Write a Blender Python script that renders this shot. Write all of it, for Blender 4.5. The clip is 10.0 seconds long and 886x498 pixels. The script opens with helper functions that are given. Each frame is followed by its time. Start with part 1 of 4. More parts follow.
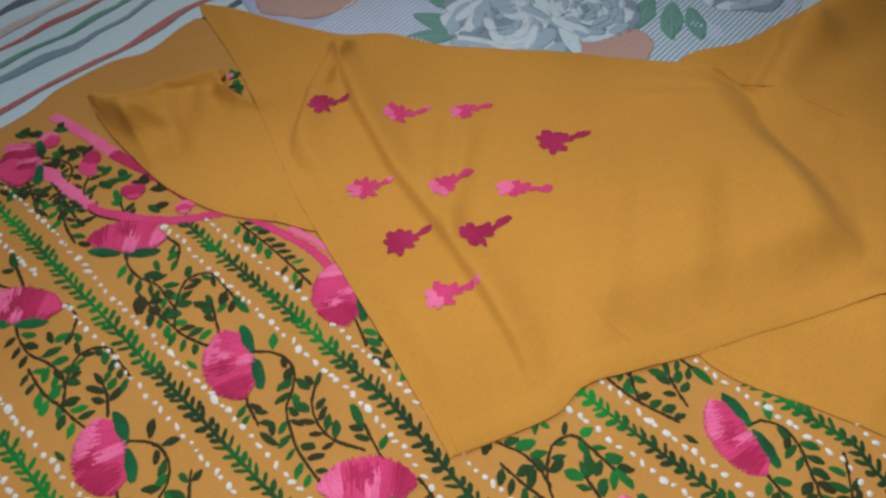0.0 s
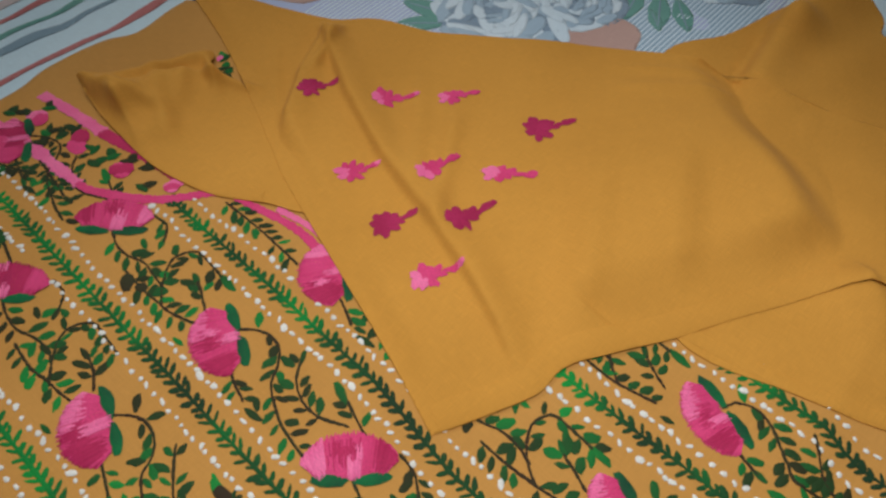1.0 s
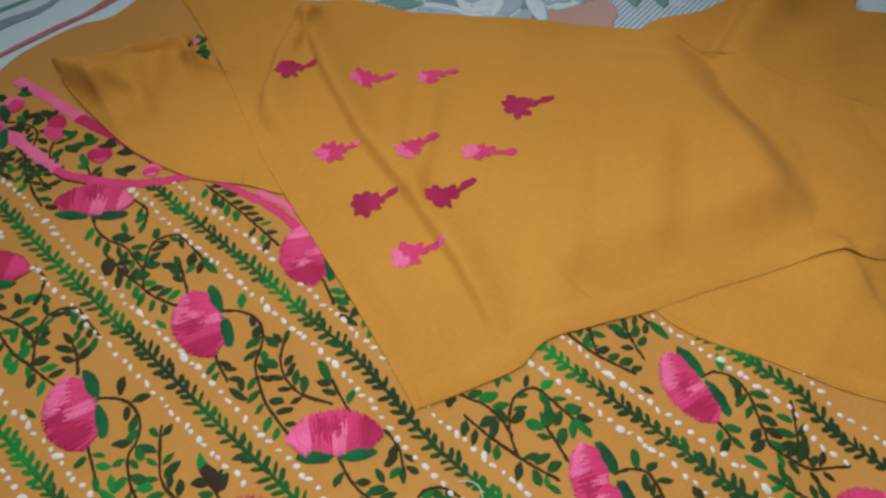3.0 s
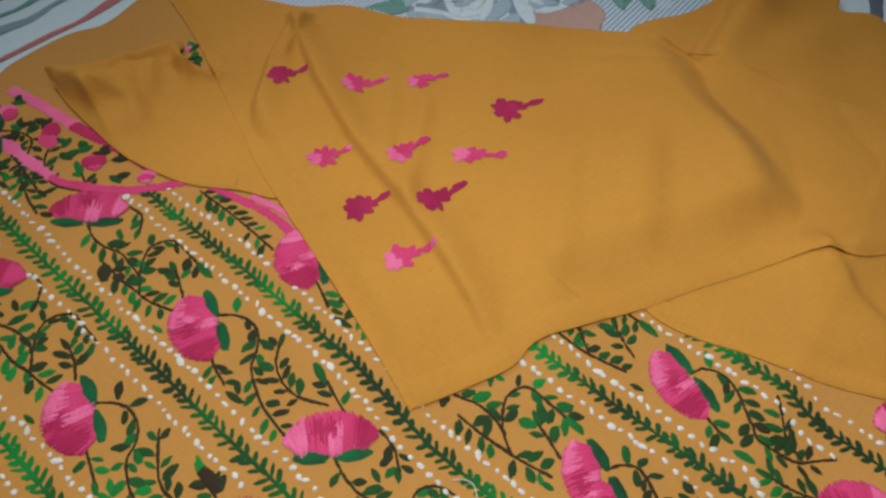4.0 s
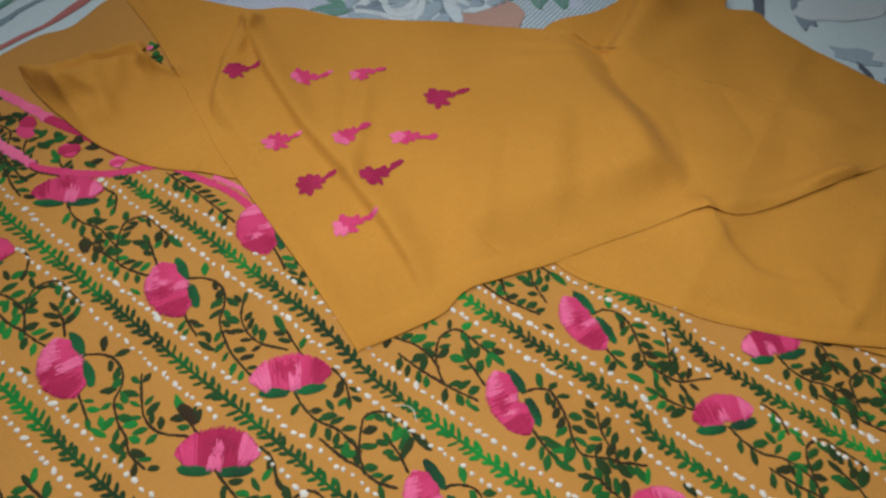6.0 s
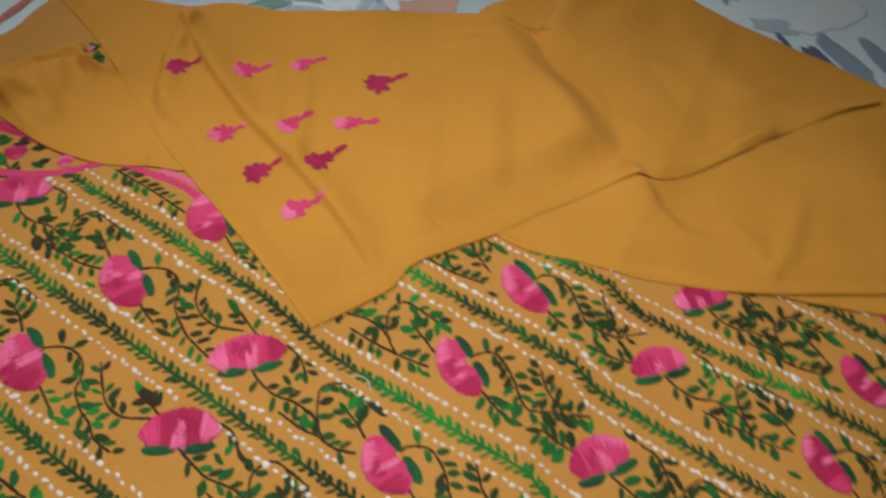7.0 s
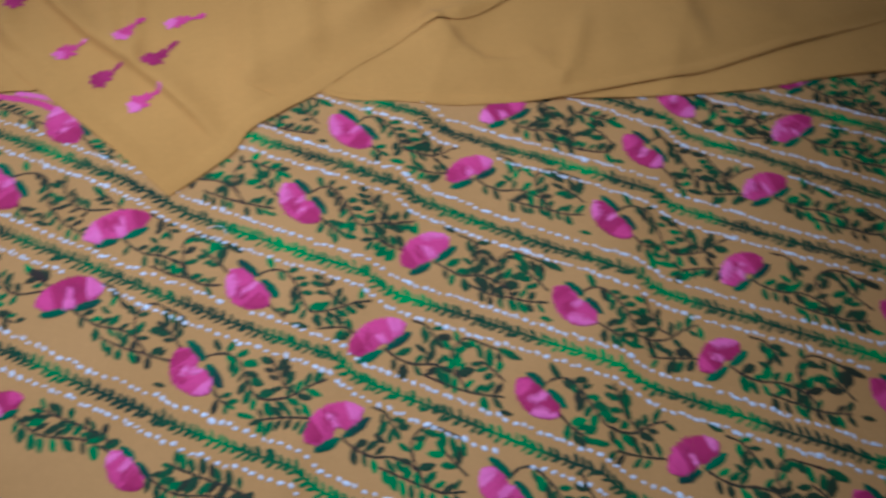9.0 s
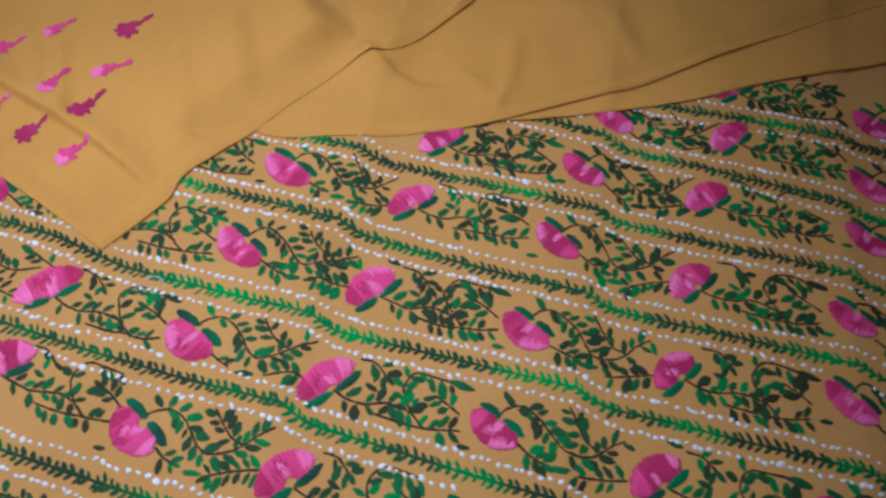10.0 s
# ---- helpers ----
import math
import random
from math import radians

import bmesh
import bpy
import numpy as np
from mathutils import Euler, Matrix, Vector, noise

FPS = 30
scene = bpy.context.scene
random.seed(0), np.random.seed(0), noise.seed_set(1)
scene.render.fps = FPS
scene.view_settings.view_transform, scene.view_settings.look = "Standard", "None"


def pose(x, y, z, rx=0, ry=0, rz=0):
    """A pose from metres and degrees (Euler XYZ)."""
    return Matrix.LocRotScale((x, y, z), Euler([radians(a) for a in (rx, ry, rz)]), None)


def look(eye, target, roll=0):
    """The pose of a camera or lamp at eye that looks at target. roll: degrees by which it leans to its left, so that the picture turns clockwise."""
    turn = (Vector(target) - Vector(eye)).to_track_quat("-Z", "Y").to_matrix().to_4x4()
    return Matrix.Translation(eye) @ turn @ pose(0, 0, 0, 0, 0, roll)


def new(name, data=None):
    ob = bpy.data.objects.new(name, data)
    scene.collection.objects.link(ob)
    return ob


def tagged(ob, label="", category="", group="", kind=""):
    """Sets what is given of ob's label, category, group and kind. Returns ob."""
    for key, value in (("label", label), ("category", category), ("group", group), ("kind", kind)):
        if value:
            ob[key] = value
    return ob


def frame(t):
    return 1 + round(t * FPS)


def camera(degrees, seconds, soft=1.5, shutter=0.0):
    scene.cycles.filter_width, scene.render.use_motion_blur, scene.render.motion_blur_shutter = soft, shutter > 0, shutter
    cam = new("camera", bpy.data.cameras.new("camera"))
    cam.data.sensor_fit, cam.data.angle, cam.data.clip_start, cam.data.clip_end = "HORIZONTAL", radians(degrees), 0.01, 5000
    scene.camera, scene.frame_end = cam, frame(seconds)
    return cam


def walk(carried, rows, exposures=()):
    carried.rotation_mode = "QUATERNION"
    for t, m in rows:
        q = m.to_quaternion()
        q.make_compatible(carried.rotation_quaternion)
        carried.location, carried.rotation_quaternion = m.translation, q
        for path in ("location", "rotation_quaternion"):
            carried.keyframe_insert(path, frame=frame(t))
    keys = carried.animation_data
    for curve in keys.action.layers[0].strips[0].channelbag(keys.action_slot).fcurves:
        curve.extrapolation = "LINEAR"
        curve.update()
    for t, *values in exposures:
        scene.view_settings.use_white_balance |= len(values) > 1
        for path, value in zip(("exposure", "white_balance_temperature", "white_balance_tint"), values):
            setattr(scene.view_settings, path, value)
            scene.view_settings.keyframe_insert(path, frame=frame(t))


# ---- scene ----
cam = camera(62.0, 10.0, soft=2.6, shutter=0.9)
PATH = [
    (0, (-0.02, -0.143, 0.407), (-0.753, 0.7, -1.252), 1.4),
    (0.5, (-0.018, -0.146, 0.407), (-0.731, 0.698, -1.26), 2.8),
    (1, (-0.012, -0.148, 0.409), (-0.712, 0.703, -1.261), 3.6),
    (1.5, (-0.011, -0.148, 0.407), (-0.696, 0.695, -1.272), 3.6),
    (2, (-0.013, -0.15, 0.408), (-0.679, 0.694, -1.279), 4.0),
    (2.5, (-0.009, -0.15, 0.408), (-0.665, 0.696, -1.281), 4.2),
    (4, (-0.003, -0.152, 0.416), (-0.64, 0.712, -1.272), 4.3),
    (4.5, (-0.001, -0.156, 0.419), (-0.632, 0.721, -1.263), 4.9),
    (5, (0.009, -0.162, 0.433), (-0.599, 0.736, -1.247), 6.2),
    (5.5, (0.035, -0.183, 0.455), (-0.542, 0.736, -1.225), 7.1),
    (6.8, (0.055, -0.205, 0.484), (-0.412, 0.77, -1.199), 9.4),
    (7, (0.069, -0.209, 0.486), (-0.381, 0.774, -1.196), 9.2),
    (7.5, (0.109, -0.223, 0.493), (-0.296, 0.73, -1.218), 6.6),
    (8, (0.152, -0.247, 0.503), (-0.215, 0.648, -1.247), 3.9),
    (8.5, (0.182, -0.275, 0.509), (-0.187, 0.606, -1.248), 2.2),
    (9, (0.219, -0.262, 0.534), (-0.08, 0.615, -1.238), 2.8),
    (9.5, (0.246, -0.249, 0.531), (0.01, 0.686, -1.222), 4.0),
    (10, (0.235, -0.246, 0.527), (-0.007, 0.714, -1.211), 2.7),
]
EXPOSURES = [(0.0, -0.04, 5900, 8), (0.5, -0.07, 5950, 8), (2.5, -0.12, 6000, 8), (5.5, -0.12, 6000, 8), (7.0, -0.13, 6500, 9), (7.5, -0.14, 6500, 9), (8.0, -0.1, 4800, 15), (8.5, -0.2, 4500, 16),
             (9.0, -0.08, 4100, 15), (9.5, 0.08, 4550, 16), (10.0, 0.10, 4650, 15)]
walk(cam, [(t, look(eye, target, roll)) for t, eye, target, roll in PATH], EXPOSURES)

# ---- world, added lamps ----
world = bpy.data.worlds.new("room_dark")
world.use_nodes = True
world.node_tree.nodes["Background"].inputs[0].default_value = (0.5, 0.5, 0.5, 1)
world.node_tree.nodes["Background"].inputs[1].default_value = 0.02
scene.world = world

# an added, unseen spot over the bed; its soft cone dims the sides
falloff_data = bpy.data.lights.new("falloff_spot", "SPOT")
falloff_data.spot_size, falloff_data.spot_blend, falloff_data.shadow_soft_size = radians(71), 1.0, 0.12
falloff_data.energy, falloff_data.color = 29.5, (1.0, 0.95, 0.88)
falloff_lamp = new("falloff_spot", falloff_data)
falloff_lamp.matrix_world = look((-0.10, -0.05, 0.95), (-0.01, -0.015, 0.0))
# weaker area lamp, added unseen at the left to rake the folds
raking_data = bpy.data.lights.new("raking_area", "AREA")
raking_data.shape, raking_data.size, raking_data.size_y = "RECTANGLE", 1.2, 0.12
raking_data.energy, raking_data.color = 13.0, (1.0, 0.96, 0.90)
raking_lamp = new("raking_area", raking_data)
raking_lamp.matrix_world = look((-1.6, 0.6, 1.6), (-0.1, 0.1, 0.0))


# ---- small tools ----
def smooth(a, b, x):
    t = min(max((x - a) / (b - a), 0.0), 1.0)
    return t * t * (3 - 2 * t)


def link(name, me, parent=None, label=""):
    ob = new(name, me)
    if parent is not None:
        ob.parent = parent
    if label:
        ob["label"] = label
    return ob


def part(name, bm, material, parent, label=""):
    me = bpy.data.meshes.new(name)
    bm.to_mesh(me)
    bm.free()
    me.materials.append(material)
    for p in me.polygons:
        p.use_smooth = True
    return link(name, me, parent, label)


def mesh_of(name, verts, faces, material, smooth_faces=True):
    me = bpy.data.meshes.new(name)
    me.from_pydata(verts, [], faces)
    me.materials.append(material)
    me.polygons.foreach_set("use_smooth", [smooth_faces] * len(me.polygons))
    return me


def spline(points, closed=False, n=8):
    """Catmull-Rom through plan points."""
    pts = [Vector(p).to_2d() for p in points]
    m, out = len(pts), []
    for i in range(m if closed else m - 1):
        g = [pts[(i + k) % m] if closed else pts[min(max(i + k, 0), m - 1)] for k in (-1, 0, 1, 2)]
        for j in range(n):
            t = j / n
            out.append(0.5 * (2 * g[1] + (g[2] - g[0]) * t + (2 * g[0] - 5 * g[1] + 4 * g[2] - g[3]) * t * t
                              + (3 * g[1] - g[0] - 3 * g[2] + g[3]) * t ** 3))
    if not closed:
        out.append(pts[-1])
    return out


def along(path, step):
    """Points every step along a polyline: place, unit direction, distance."""
    out, carry, total = [], 0.0, 0.0
    for a, b in zip(path, path[1:]):
        d = b - a
        n = d.length
        if n < 1e-9:
            continue
        s = carry
        while s <= n:
            out.append((a + d * (s / n), d / n, total + s))
            s += step
        carry, total = s - n, total + n
    return out


def seg(p, a, b):
    """Signed side distance and fraction along the segment a-b."""
    ax, ay, bx, by = a[0], a[1], b[0], b[1]
    dx, dy = bx - ax, by - ay
    n = math.hypot(dx, dy)
    f = ((p[0] - ax) * dx + (p[1] - ay) * dy) / (n * n)
    side = ((p[1] - ay) * dx - (p[0] - ax) * dy) / n
    over = max(-f, f - 1, 0.0) * n
    return side, f, over


def ridge(p, a, b, h, w):
    s, f, over = seg(p, a, b)
    return h * math.exp(-(s / w) ** 2 - (over / (2.5 * w)) ** 2)


def step_fold(p, a, b, h, w, reach):
    """A crease: the cloth stands h higher on the left of a-b and sinks back within reach."""
    s, f, over = seg(p, a, b)
    return h * smooth(-w, w, s) * math.exp(-(max(s, 0) / reach) ** 2 - (over / (3 * w)) ** 2)


# ---- the lie of the bed and of the cloths ----
def bed(u, v):
    return -0.024 * smooth(0.1, 0.4, -0.6 * u + 0.8 * v)


def saw(u, v):
    """Slow rise and quick drop of the ruffled panel, once every 21 cm."""
    p = ((u - 0.105 + 0.10 * v) / 0.212) % 1.0
    return p * 1.12 if p < 0.86 else 0.963 * (1 - (p - 0.86) / 0.14) ** 2


def ruffle(u, v):
    return smooth(-0.16, 0.02, u + 0.25 * v)


def panel_z(u, v):
    z = bed(u, v) + 0.0035 * ruffle(u, v) * (saw(u, v) - 0.5)
    z += 0.0016 * noise.noise((u * 9, v * 9, 0.3)) + 0.0008 * noise.noise((u * 24, v * 24, 4.0))
    return z


def on_panel(u, v):
    """Where a point of the pattern ends up on the ruffled panel."""
    w = 0.0075 * ruffle(u, v) * (saw(u, v) - 0.5)
    return u, v + w + 0.0012 * noise.noise((u * 14, v * 14, 8.0))


def plain_z(u, v):
    p = (u, v)
    rest = panel_z(u, v) + 0.0010 + 0.0017 * smooth(0.12, 0.20, u)
    z = 0.0
    z += crease_line(p, [(0.162, 0.208), (0.141, 0.223), (0.114, 0.206), (0.092, 0.199), (0.064, 0.207), (0.034, 0.228)], (0.0030, 0.0042), 0.0060)
    z += ridge(p, (0.05, 0.235), (0.20, 0.46), 0.004, 0.02)
    z += crease(p, (-0.122, 0.54), (-0.134, 0.455), 0.015, 0.0075) + crease(p, (-0.134, 0.455), (-0.122, 0.372), 0.012, 0.0065)
    z -= ridge(p, (-0.143, 0.50), (-0.125, 0.36), 0.004, 0.009)
    z += ridge(p, (-0.05, 0.50), (-0.08, 0.40), 0.004, 0.020)
    z += ridge(p, (0.165, 0.27), (0.175, 0.185), 0.004, 0.010) + ridge(p, (0.26, 0.33), (0.30, 0.275), 0.003, 0.012)
    z += crease(p, (0.10, 0.33), (0.33, 0.36), 0.0025, 0.008)
    z += 0.0008 * (1 + noise.noise((u * 8, v * 8, 2.0))) + 0.0007 * noise.noise((u * 26, v * 26, 5.0)) + 0.0035 * (0.6 + noise.noise((u * 15 + v * 8, v * 6 - u * 3, 6.0)))
    lifted = ridge(p, (0.20, 0.215), (0.36, 0.340), 0.0025, 0.026)
    lie = smooth(0.0, 0.035, seg(p, (0.171, 0.187), (0.487, 0.437))[0])
    if u < 0.171:
        lie = smooth(0.0, 0.030, seg(p, (-0.036, 0.110), (0.171, 0.187))[0])
    return rest + z * lie + lifted + 0.0012 * min(3 * lie, 1.0)


def crease(p, a, b, h, w):
    """A sharp pressed crease: steep on one side, running out slowly on the other."""
    s, f, over = seg(p, a, b)
    return 1.15 * h * math.exp(-(s / (w if s < 0 else 4.5 * w)) ** 2 - (over / (2.5 * w)) ** 2)


def crease_line(p, points, h, w):
    """One pressed crease along several points, h falling from its start to its end."""
    n = len(points) - 1
    return max(crease(p, points[k], points[k + 1], h[0] + (h[1] - h[0]) * k / max(n - 1, 1), w) for k in range(n))


# how far the sleeve's hem bows in from the straight line between its ends
HEM_RUN = (0.0, 0.031, 0.067, 0.0945, 0.1655, 0.2837, 0.325, 0.42, 0.525)
HEM_BOW = (0.0, 0.0042, 0.0078, 0.0203, 0.0175, 0.0169, 0.0016, 0.0004, 0.0048)


def sleeve_z(u, v):
    p = (u, v)
    side, f, _ = seg(p, (-0.10, -0.039), (0.19, 0.46))
    inner = smooth(0.0, 0.060, side - float(np.interp(f * 0.577, HEM_RUN, HEM_BOW)))
    edge = smooth(0.0, 0.020, seg(p, (-0.545, 0.121), (-0.10, -0.038))[0])
    inner *= 0.1 + 0.9 * edge
    z = panel_z(u, v) + 0.0010 + 0.0005 * edge + ridge(p, (-0.080, 0.030), (-0.060, 0.080), 0.0012, 0.018) + ridge(p, (-0.252, 0.010), (-0.205, -0.004), 0.0017, 0.020)
    f = crease_line(p, [(-0.412, 0.162), (-0.340, 0.122), (-0.276, 0.095), (-0.215, 0.075), (-0.164, 0.057), (-0.119, 0.040), (-0.090, 0.026)], (0.0072, 0.0056), 0.0036)
    f += crease_line(p, [(-0.409, 0.157), (-0.388, 0.116), (-0.355, 0.073), (-0.337, 0.050)], (0.0080, 0.0060), 0.0036)
    f += ridge(p, (-0.403, 0.170), (-0.386, 0.132), 0.0045, 0.0035)
    f += ridge(p, (-0.420, 0.115), (-0.385, 0.085), 0.0015, 0.005)
    f += ridge(p, (-0.300, 0.160), (-0.250, 0.105), 0.0036, 0.009) + ridge(p, (-0.255, 0.150), (-0.205, 0.075), 0.0042, 0.008)
    f += ridge(p, (-0.215, 0.170), (-0.150, 0.060), 0.0022, 0.016) + ridge(p, (-0.320, 0.060), (-0.200, 0.010), 0.0018, 0.018)
    f += step_fold(p, (0.035, 0.215), (-0.055, 0.285), 0.0125, 0.022, 0.13) + step_fold(p, (-0.055, 0.285), (-0.150, 0.345), 0.0110, 0.022, 0.13)
    f += ridge(p, (-0.125, 0.330), (-0.175, 0.285), 0.0025, 0.008) + ridge(p, (-0.145, 0.335), (-0.19, 0.305), 0.0018, 0.006)
    f += ridge(p, (0.06, 0.27), (0.16, 0.43), 0.0030, 0.018) - ridge(p, (-0.02, 0.33), (0.10, 0.36), 0.003, 0.030)
    z += f * inner + ridge(p, (-0.160, 0.352), (-0.142, 0.361), 0.008, 0.004)
    z += step_fold(p, (-0.030, 0.118), (-0.085, 0.212), 0.0065, 0.014, 0.09) * inner
    z += (ridge(p, (-0.078, 0.070), (-0.135, 0.165), 0.0032, 0.011) - ridge(p, (-0.100, 0.060), (-0.160, 0.150), 0.0022, 0.012)) * inner
    z += (0.0042 * noise.noise((u * 7, v * 7, 12.0)) + 0.0055 * noise.noise((17 * (0.87 * u + 0.49 * v), 5 * (0.87 * v - 0.49 * u), 15.0)) + 0.0045) * inner
    if u > -0.20 and v > 0.09:
        rest = plain_z(u, v) + 0.0006
        z = rest + max(z - rest, 0.0) * (0.05 + 0.95 * inner)
        z += ridge(p, (0.037, 0.234), (0.080, 0.286), 0.0035, 0.010) + ridge(p, (0.098, 0.320), (0.112, 0.344), 0.008, 0.007) + ridge(p, (0.150, 0.420), (0.195, 0.470), 0.005, 0.010)
    if u < -0.26 and v < 0.09:
        z = max(z, flap_z(u, v) + 0.0009)
    return z


def flap_z(u, v):
    p = (u, v)
    z = panel_z(u, v) + 0.0018
    z += ridge(p, (-0.500, -0.014), (-0.462, -0.014), 0.003, 0.007) + ridge(p, (-0.470, -0.004), (-0.440, 0.006), 0.005, 0.006)
    z += ridge(p, (-0.476, 0.020), (-0.466, 0.062), 0.009, 0.008) + ridge(p, (-0.462, 0.030), (-0.415, 0.006), 0.006, 0.008)
    z += crease(p, (-0.500, -0.011), (-0.452, -0.009), 0.010, 0.0055) + crease(p, (-0.452, -0.009), (-0.416, -0.017), 0.007, 0.0050)
    z += crease(p, (-0.430, 0.060), (-0.448, 0.040), 0.007, 0.0060) + crease(p, (-0.448, 0.040), (-0.466, 0.004), 0.007, 0.0060)
    z += ridge(p, (-0.449, 0.070), (-0.428, 0.060), 0.008, 0.005) + ridge(p, (-0.428, 0.060), (-0.408, 0.072), 0.006, 0.005)
    z -= ridge(p, (-0.462, 0.004), (-0.420, -0.012), 0.003, 0.007)
    z += ridge(p, (-0.448, 0.050), (-0.430, 0.030), 0.003, 0.006)
    z += 0.0016 * noise.noise((u * 16, v * 16, 22.0))
    return z


# ---- materials ----
def nodes_of(name, rough):
    mat = bpy.data.materials.new(name)
    mat.use_nodes = True
    nt = mat.node_tree
    b = nt.nodes["Principled BSDF"]
    b.inputs["Roughness"].default_value = rough
    return mat, nt, b


def noise_node(nt, scale, detail=3.0, coords="Object", stretch=None):
    tc = nt.nodes.new("ShaderNodeTexCoord")
    n = nt.nodes.new("ShaderNodeTexNoise")
    n.inputs["Scale"].default_value, n.inputs["Detail"].default_value = scale, detail
    out = tc.outputs[coords]
    if stretch:
        m = nt.nodes.new("ShaderNodeMapping")
        m.inputs["Scale"].default_value = stretch
        nt.links.new(out, m.inputs["Vector"])
        out = m.outputs["Vector"]
    nt.links.new(out, n.inputs["Vector"])
    return n


def ramp_node(nt, src, stops):
    r = nt.nodes.new("ShaderNodeValToRGB")
    r.color_ramp.elements[0].position, r.color_ramp.elements[0].color = stops[0][0], (*stops[0][1], 1)
    r.color_ramp.elements[1].position, r.color_ramp.elements[1].color = stops[-1][0], (*stops[-1][1], 1)
    for pos, col in stops[1:-1]:
        e = r.color_ramp.elements.new(pos)
        e.color = (*col, 1)
    nt.links.new(src, r.inputs["Fac"])
    return r


def mix_node(nt, kind, fac, a, b):
    m = nt.nodes.new("ShaderNodeMix")
    m.data_type, m.blend_type = "RGBA", kind
    m.inputs["Factor"].default_value = fac
    nt.links.new(a, m.inputs["A"])
    nt.links.new(b, m.inputs["B"])
    return m


def bump_node(nt, b, height, strength, distance):
    bp = nt.nodes.new("ShaderNodeBump")
    bp.inputs["Strength"].default_value, bp.inputs["Distance"].default_value = strength, distance
    nt.links.new(height, bp.inputs["Height"])
    nt.links.new(bp.outputs["Normal"], b.inputs["Normal"])
    return bp


def cotton(name, low, high, sheen=0.15):
    """Thin plain-woven cotton: soft mottling, slub threads and a fine weave."""
    mat, nt, b = nodes_of(name, 0.82)
    big = noise_node(nt, 7.0, 4.0)
    base = ramp_node(nt, big.outputs["Fac"], [(0.3, low), (0.7, high)])
    warp = noise_node(nt, 1.0, 2.0, stretch=(1400, 90, 1))
    weft = noise_node(nt, 1.0, 2.0, stretch=(90, 1400, 1))
    both = mix_node(nt, "MULTIPLY", 1.0, warp.outputs["Fac"], weft.outputs["Fac"])
    tone = ramp_node(nt, both.outputs["Result"], [(0.1, (0.86, 0.86, 0.86)), (0.45, (1.06, 1.06, 1.06))])
    col = mix_node(nt, "MULTIPLY", 0.8, base.outputs["Color"], tone.outputs["Color"])
    nt.links.new(col.outputs["Result"], b.inputs["Base Color"])
    crinkle = noise_node(nt, 60.0, 4.0)
    add = mix_node(nt, "ADD", 0.35, both.outputs["Result"], crinkle.outputs["Fac"])
    bump_node(nt, b, add.outputs["Result"], 0.35, 0.0008)
    b.inputs["Sheen Weight"].default_value = sheen
    b.inputs["Specular IOR Level"].default_value = 0.2
    return mat


def thread(name, stops, scale, seed_scale=900.0, per_piece=0.0, gloss=0.75, direction=(1, 1, 1)):
    """Embroidery floss: colour drifts along the thread, fine parallel strands."""
    mat, nt, b = nodes_of(name, gloss)
    drift = noise_node(nt, scale, 2.0)
    fac = drift.outputs["Fac"]
    if per_piece:
        info = nt.nodes.new("ShaderNodeNewGeometry")
        mm = nt.nodes.new("ShaderNodeMath")
        mm.operation = "MULTIPLY_ADD"
        nt.links.new(info.outputs["Random Per Island"], mm.inputs[0])
        mm.inputs[1].default_value = per_piece
        nt.links.new(fac, mm.inputs[2])
        sub = nt.nodes.new("ShaderNodeMath")
        sub.operation = "SUBTRACT"
        nt.links.new(mm.outputs[0], sub.inputs[0])
        sub.inputs[1].default_value = per_piece / 2
        fac = sub.outputs[0]
    base = ramp_node(nt, fac, stops)
    strand = noise_node(nt, 1.0, 2.0, stretch=(seed_scale * direction[0], seed_scale * direction[1], 1))
    tone = ramp_node(nt, strand.outputs["Fac"], [(0.3, (0.80, 0.80, 0.80)), (0.7, (1.1, 1.1, 1.1))])
    col = mix_node(nt, "MULTIPLY", 1.0, base.outputs["Color"], tone.outputs["Color"])
    nt.links.new(col.outputs["Result"], b.inputs["Base Color"])
    bump_node(nt, b, strand.outputs["Fac"], 0.5, 0.0005)
    b.inputs["Specular IOR Level"].default_value = 0.25
    return mat


def plain_paint(name, low, high, rough=0.8):
    mat, nt, b = nodes_of(name, rough)
    n = noise_node(nt, 3.0, 6.0)
    r = ramp_node(nt, n.outputs["Fac"], [(0.3, low), (0.7, high)])
    nt.links.new(r.outputs["Color"], b.inputs["Base Color"])
    g = noise_node(nt, 120.0, 3.0)
    bump_node(nt, b, g.outputs["Fac"], 0.2, 0.002)
    return mat


OCHRE = cotton("ochre_cotton", (0.56, 0.261, 0.037), (0.65, 0.307, 0.047), 0.03)
OCHRE_PANEL = cotton("ochre_panel_cotton", (0.52, 0.253, 0.054), (0.59, 0.292, 0.069), 0.04)
GREEN = thread("green_floss", [(0.38, (0.014, 0.042, 0.014)), (0.48, (0.013, 0.075, 0.018)), (0.57, (0.010, 0.18, 0.030)), (0.69, (0.016, 0.30, 0.040))], 11.0)
LEAF = thread("leaf_floss", [(0.25, (0.028, 0.030, 0.009)), (0.47, (0.018, 0.054, 0.013)), (0.64, (0.013, 0.13, 0.024)), (0.88, (0.017, 0.25, 0.038))], 14.0, per_piece=0.5)
SEPAL = thread("sepal_floss", [(0.35, (0.010, 0.05, 0.025)), (0.65, (0.008, 0.15, 0.042))], 30.0)
STEM = thread("stem_floss", [(0.3, (0.040, 0.020, 0.010)), (0.7, (0.036, 0.040, 0.014))], 25.0)
WHITE = thread("white_floss", [(0.3, (0.72, 0.70, 0.65)), (0.7, (0.86, 0.84, 0.79))], 60.0)
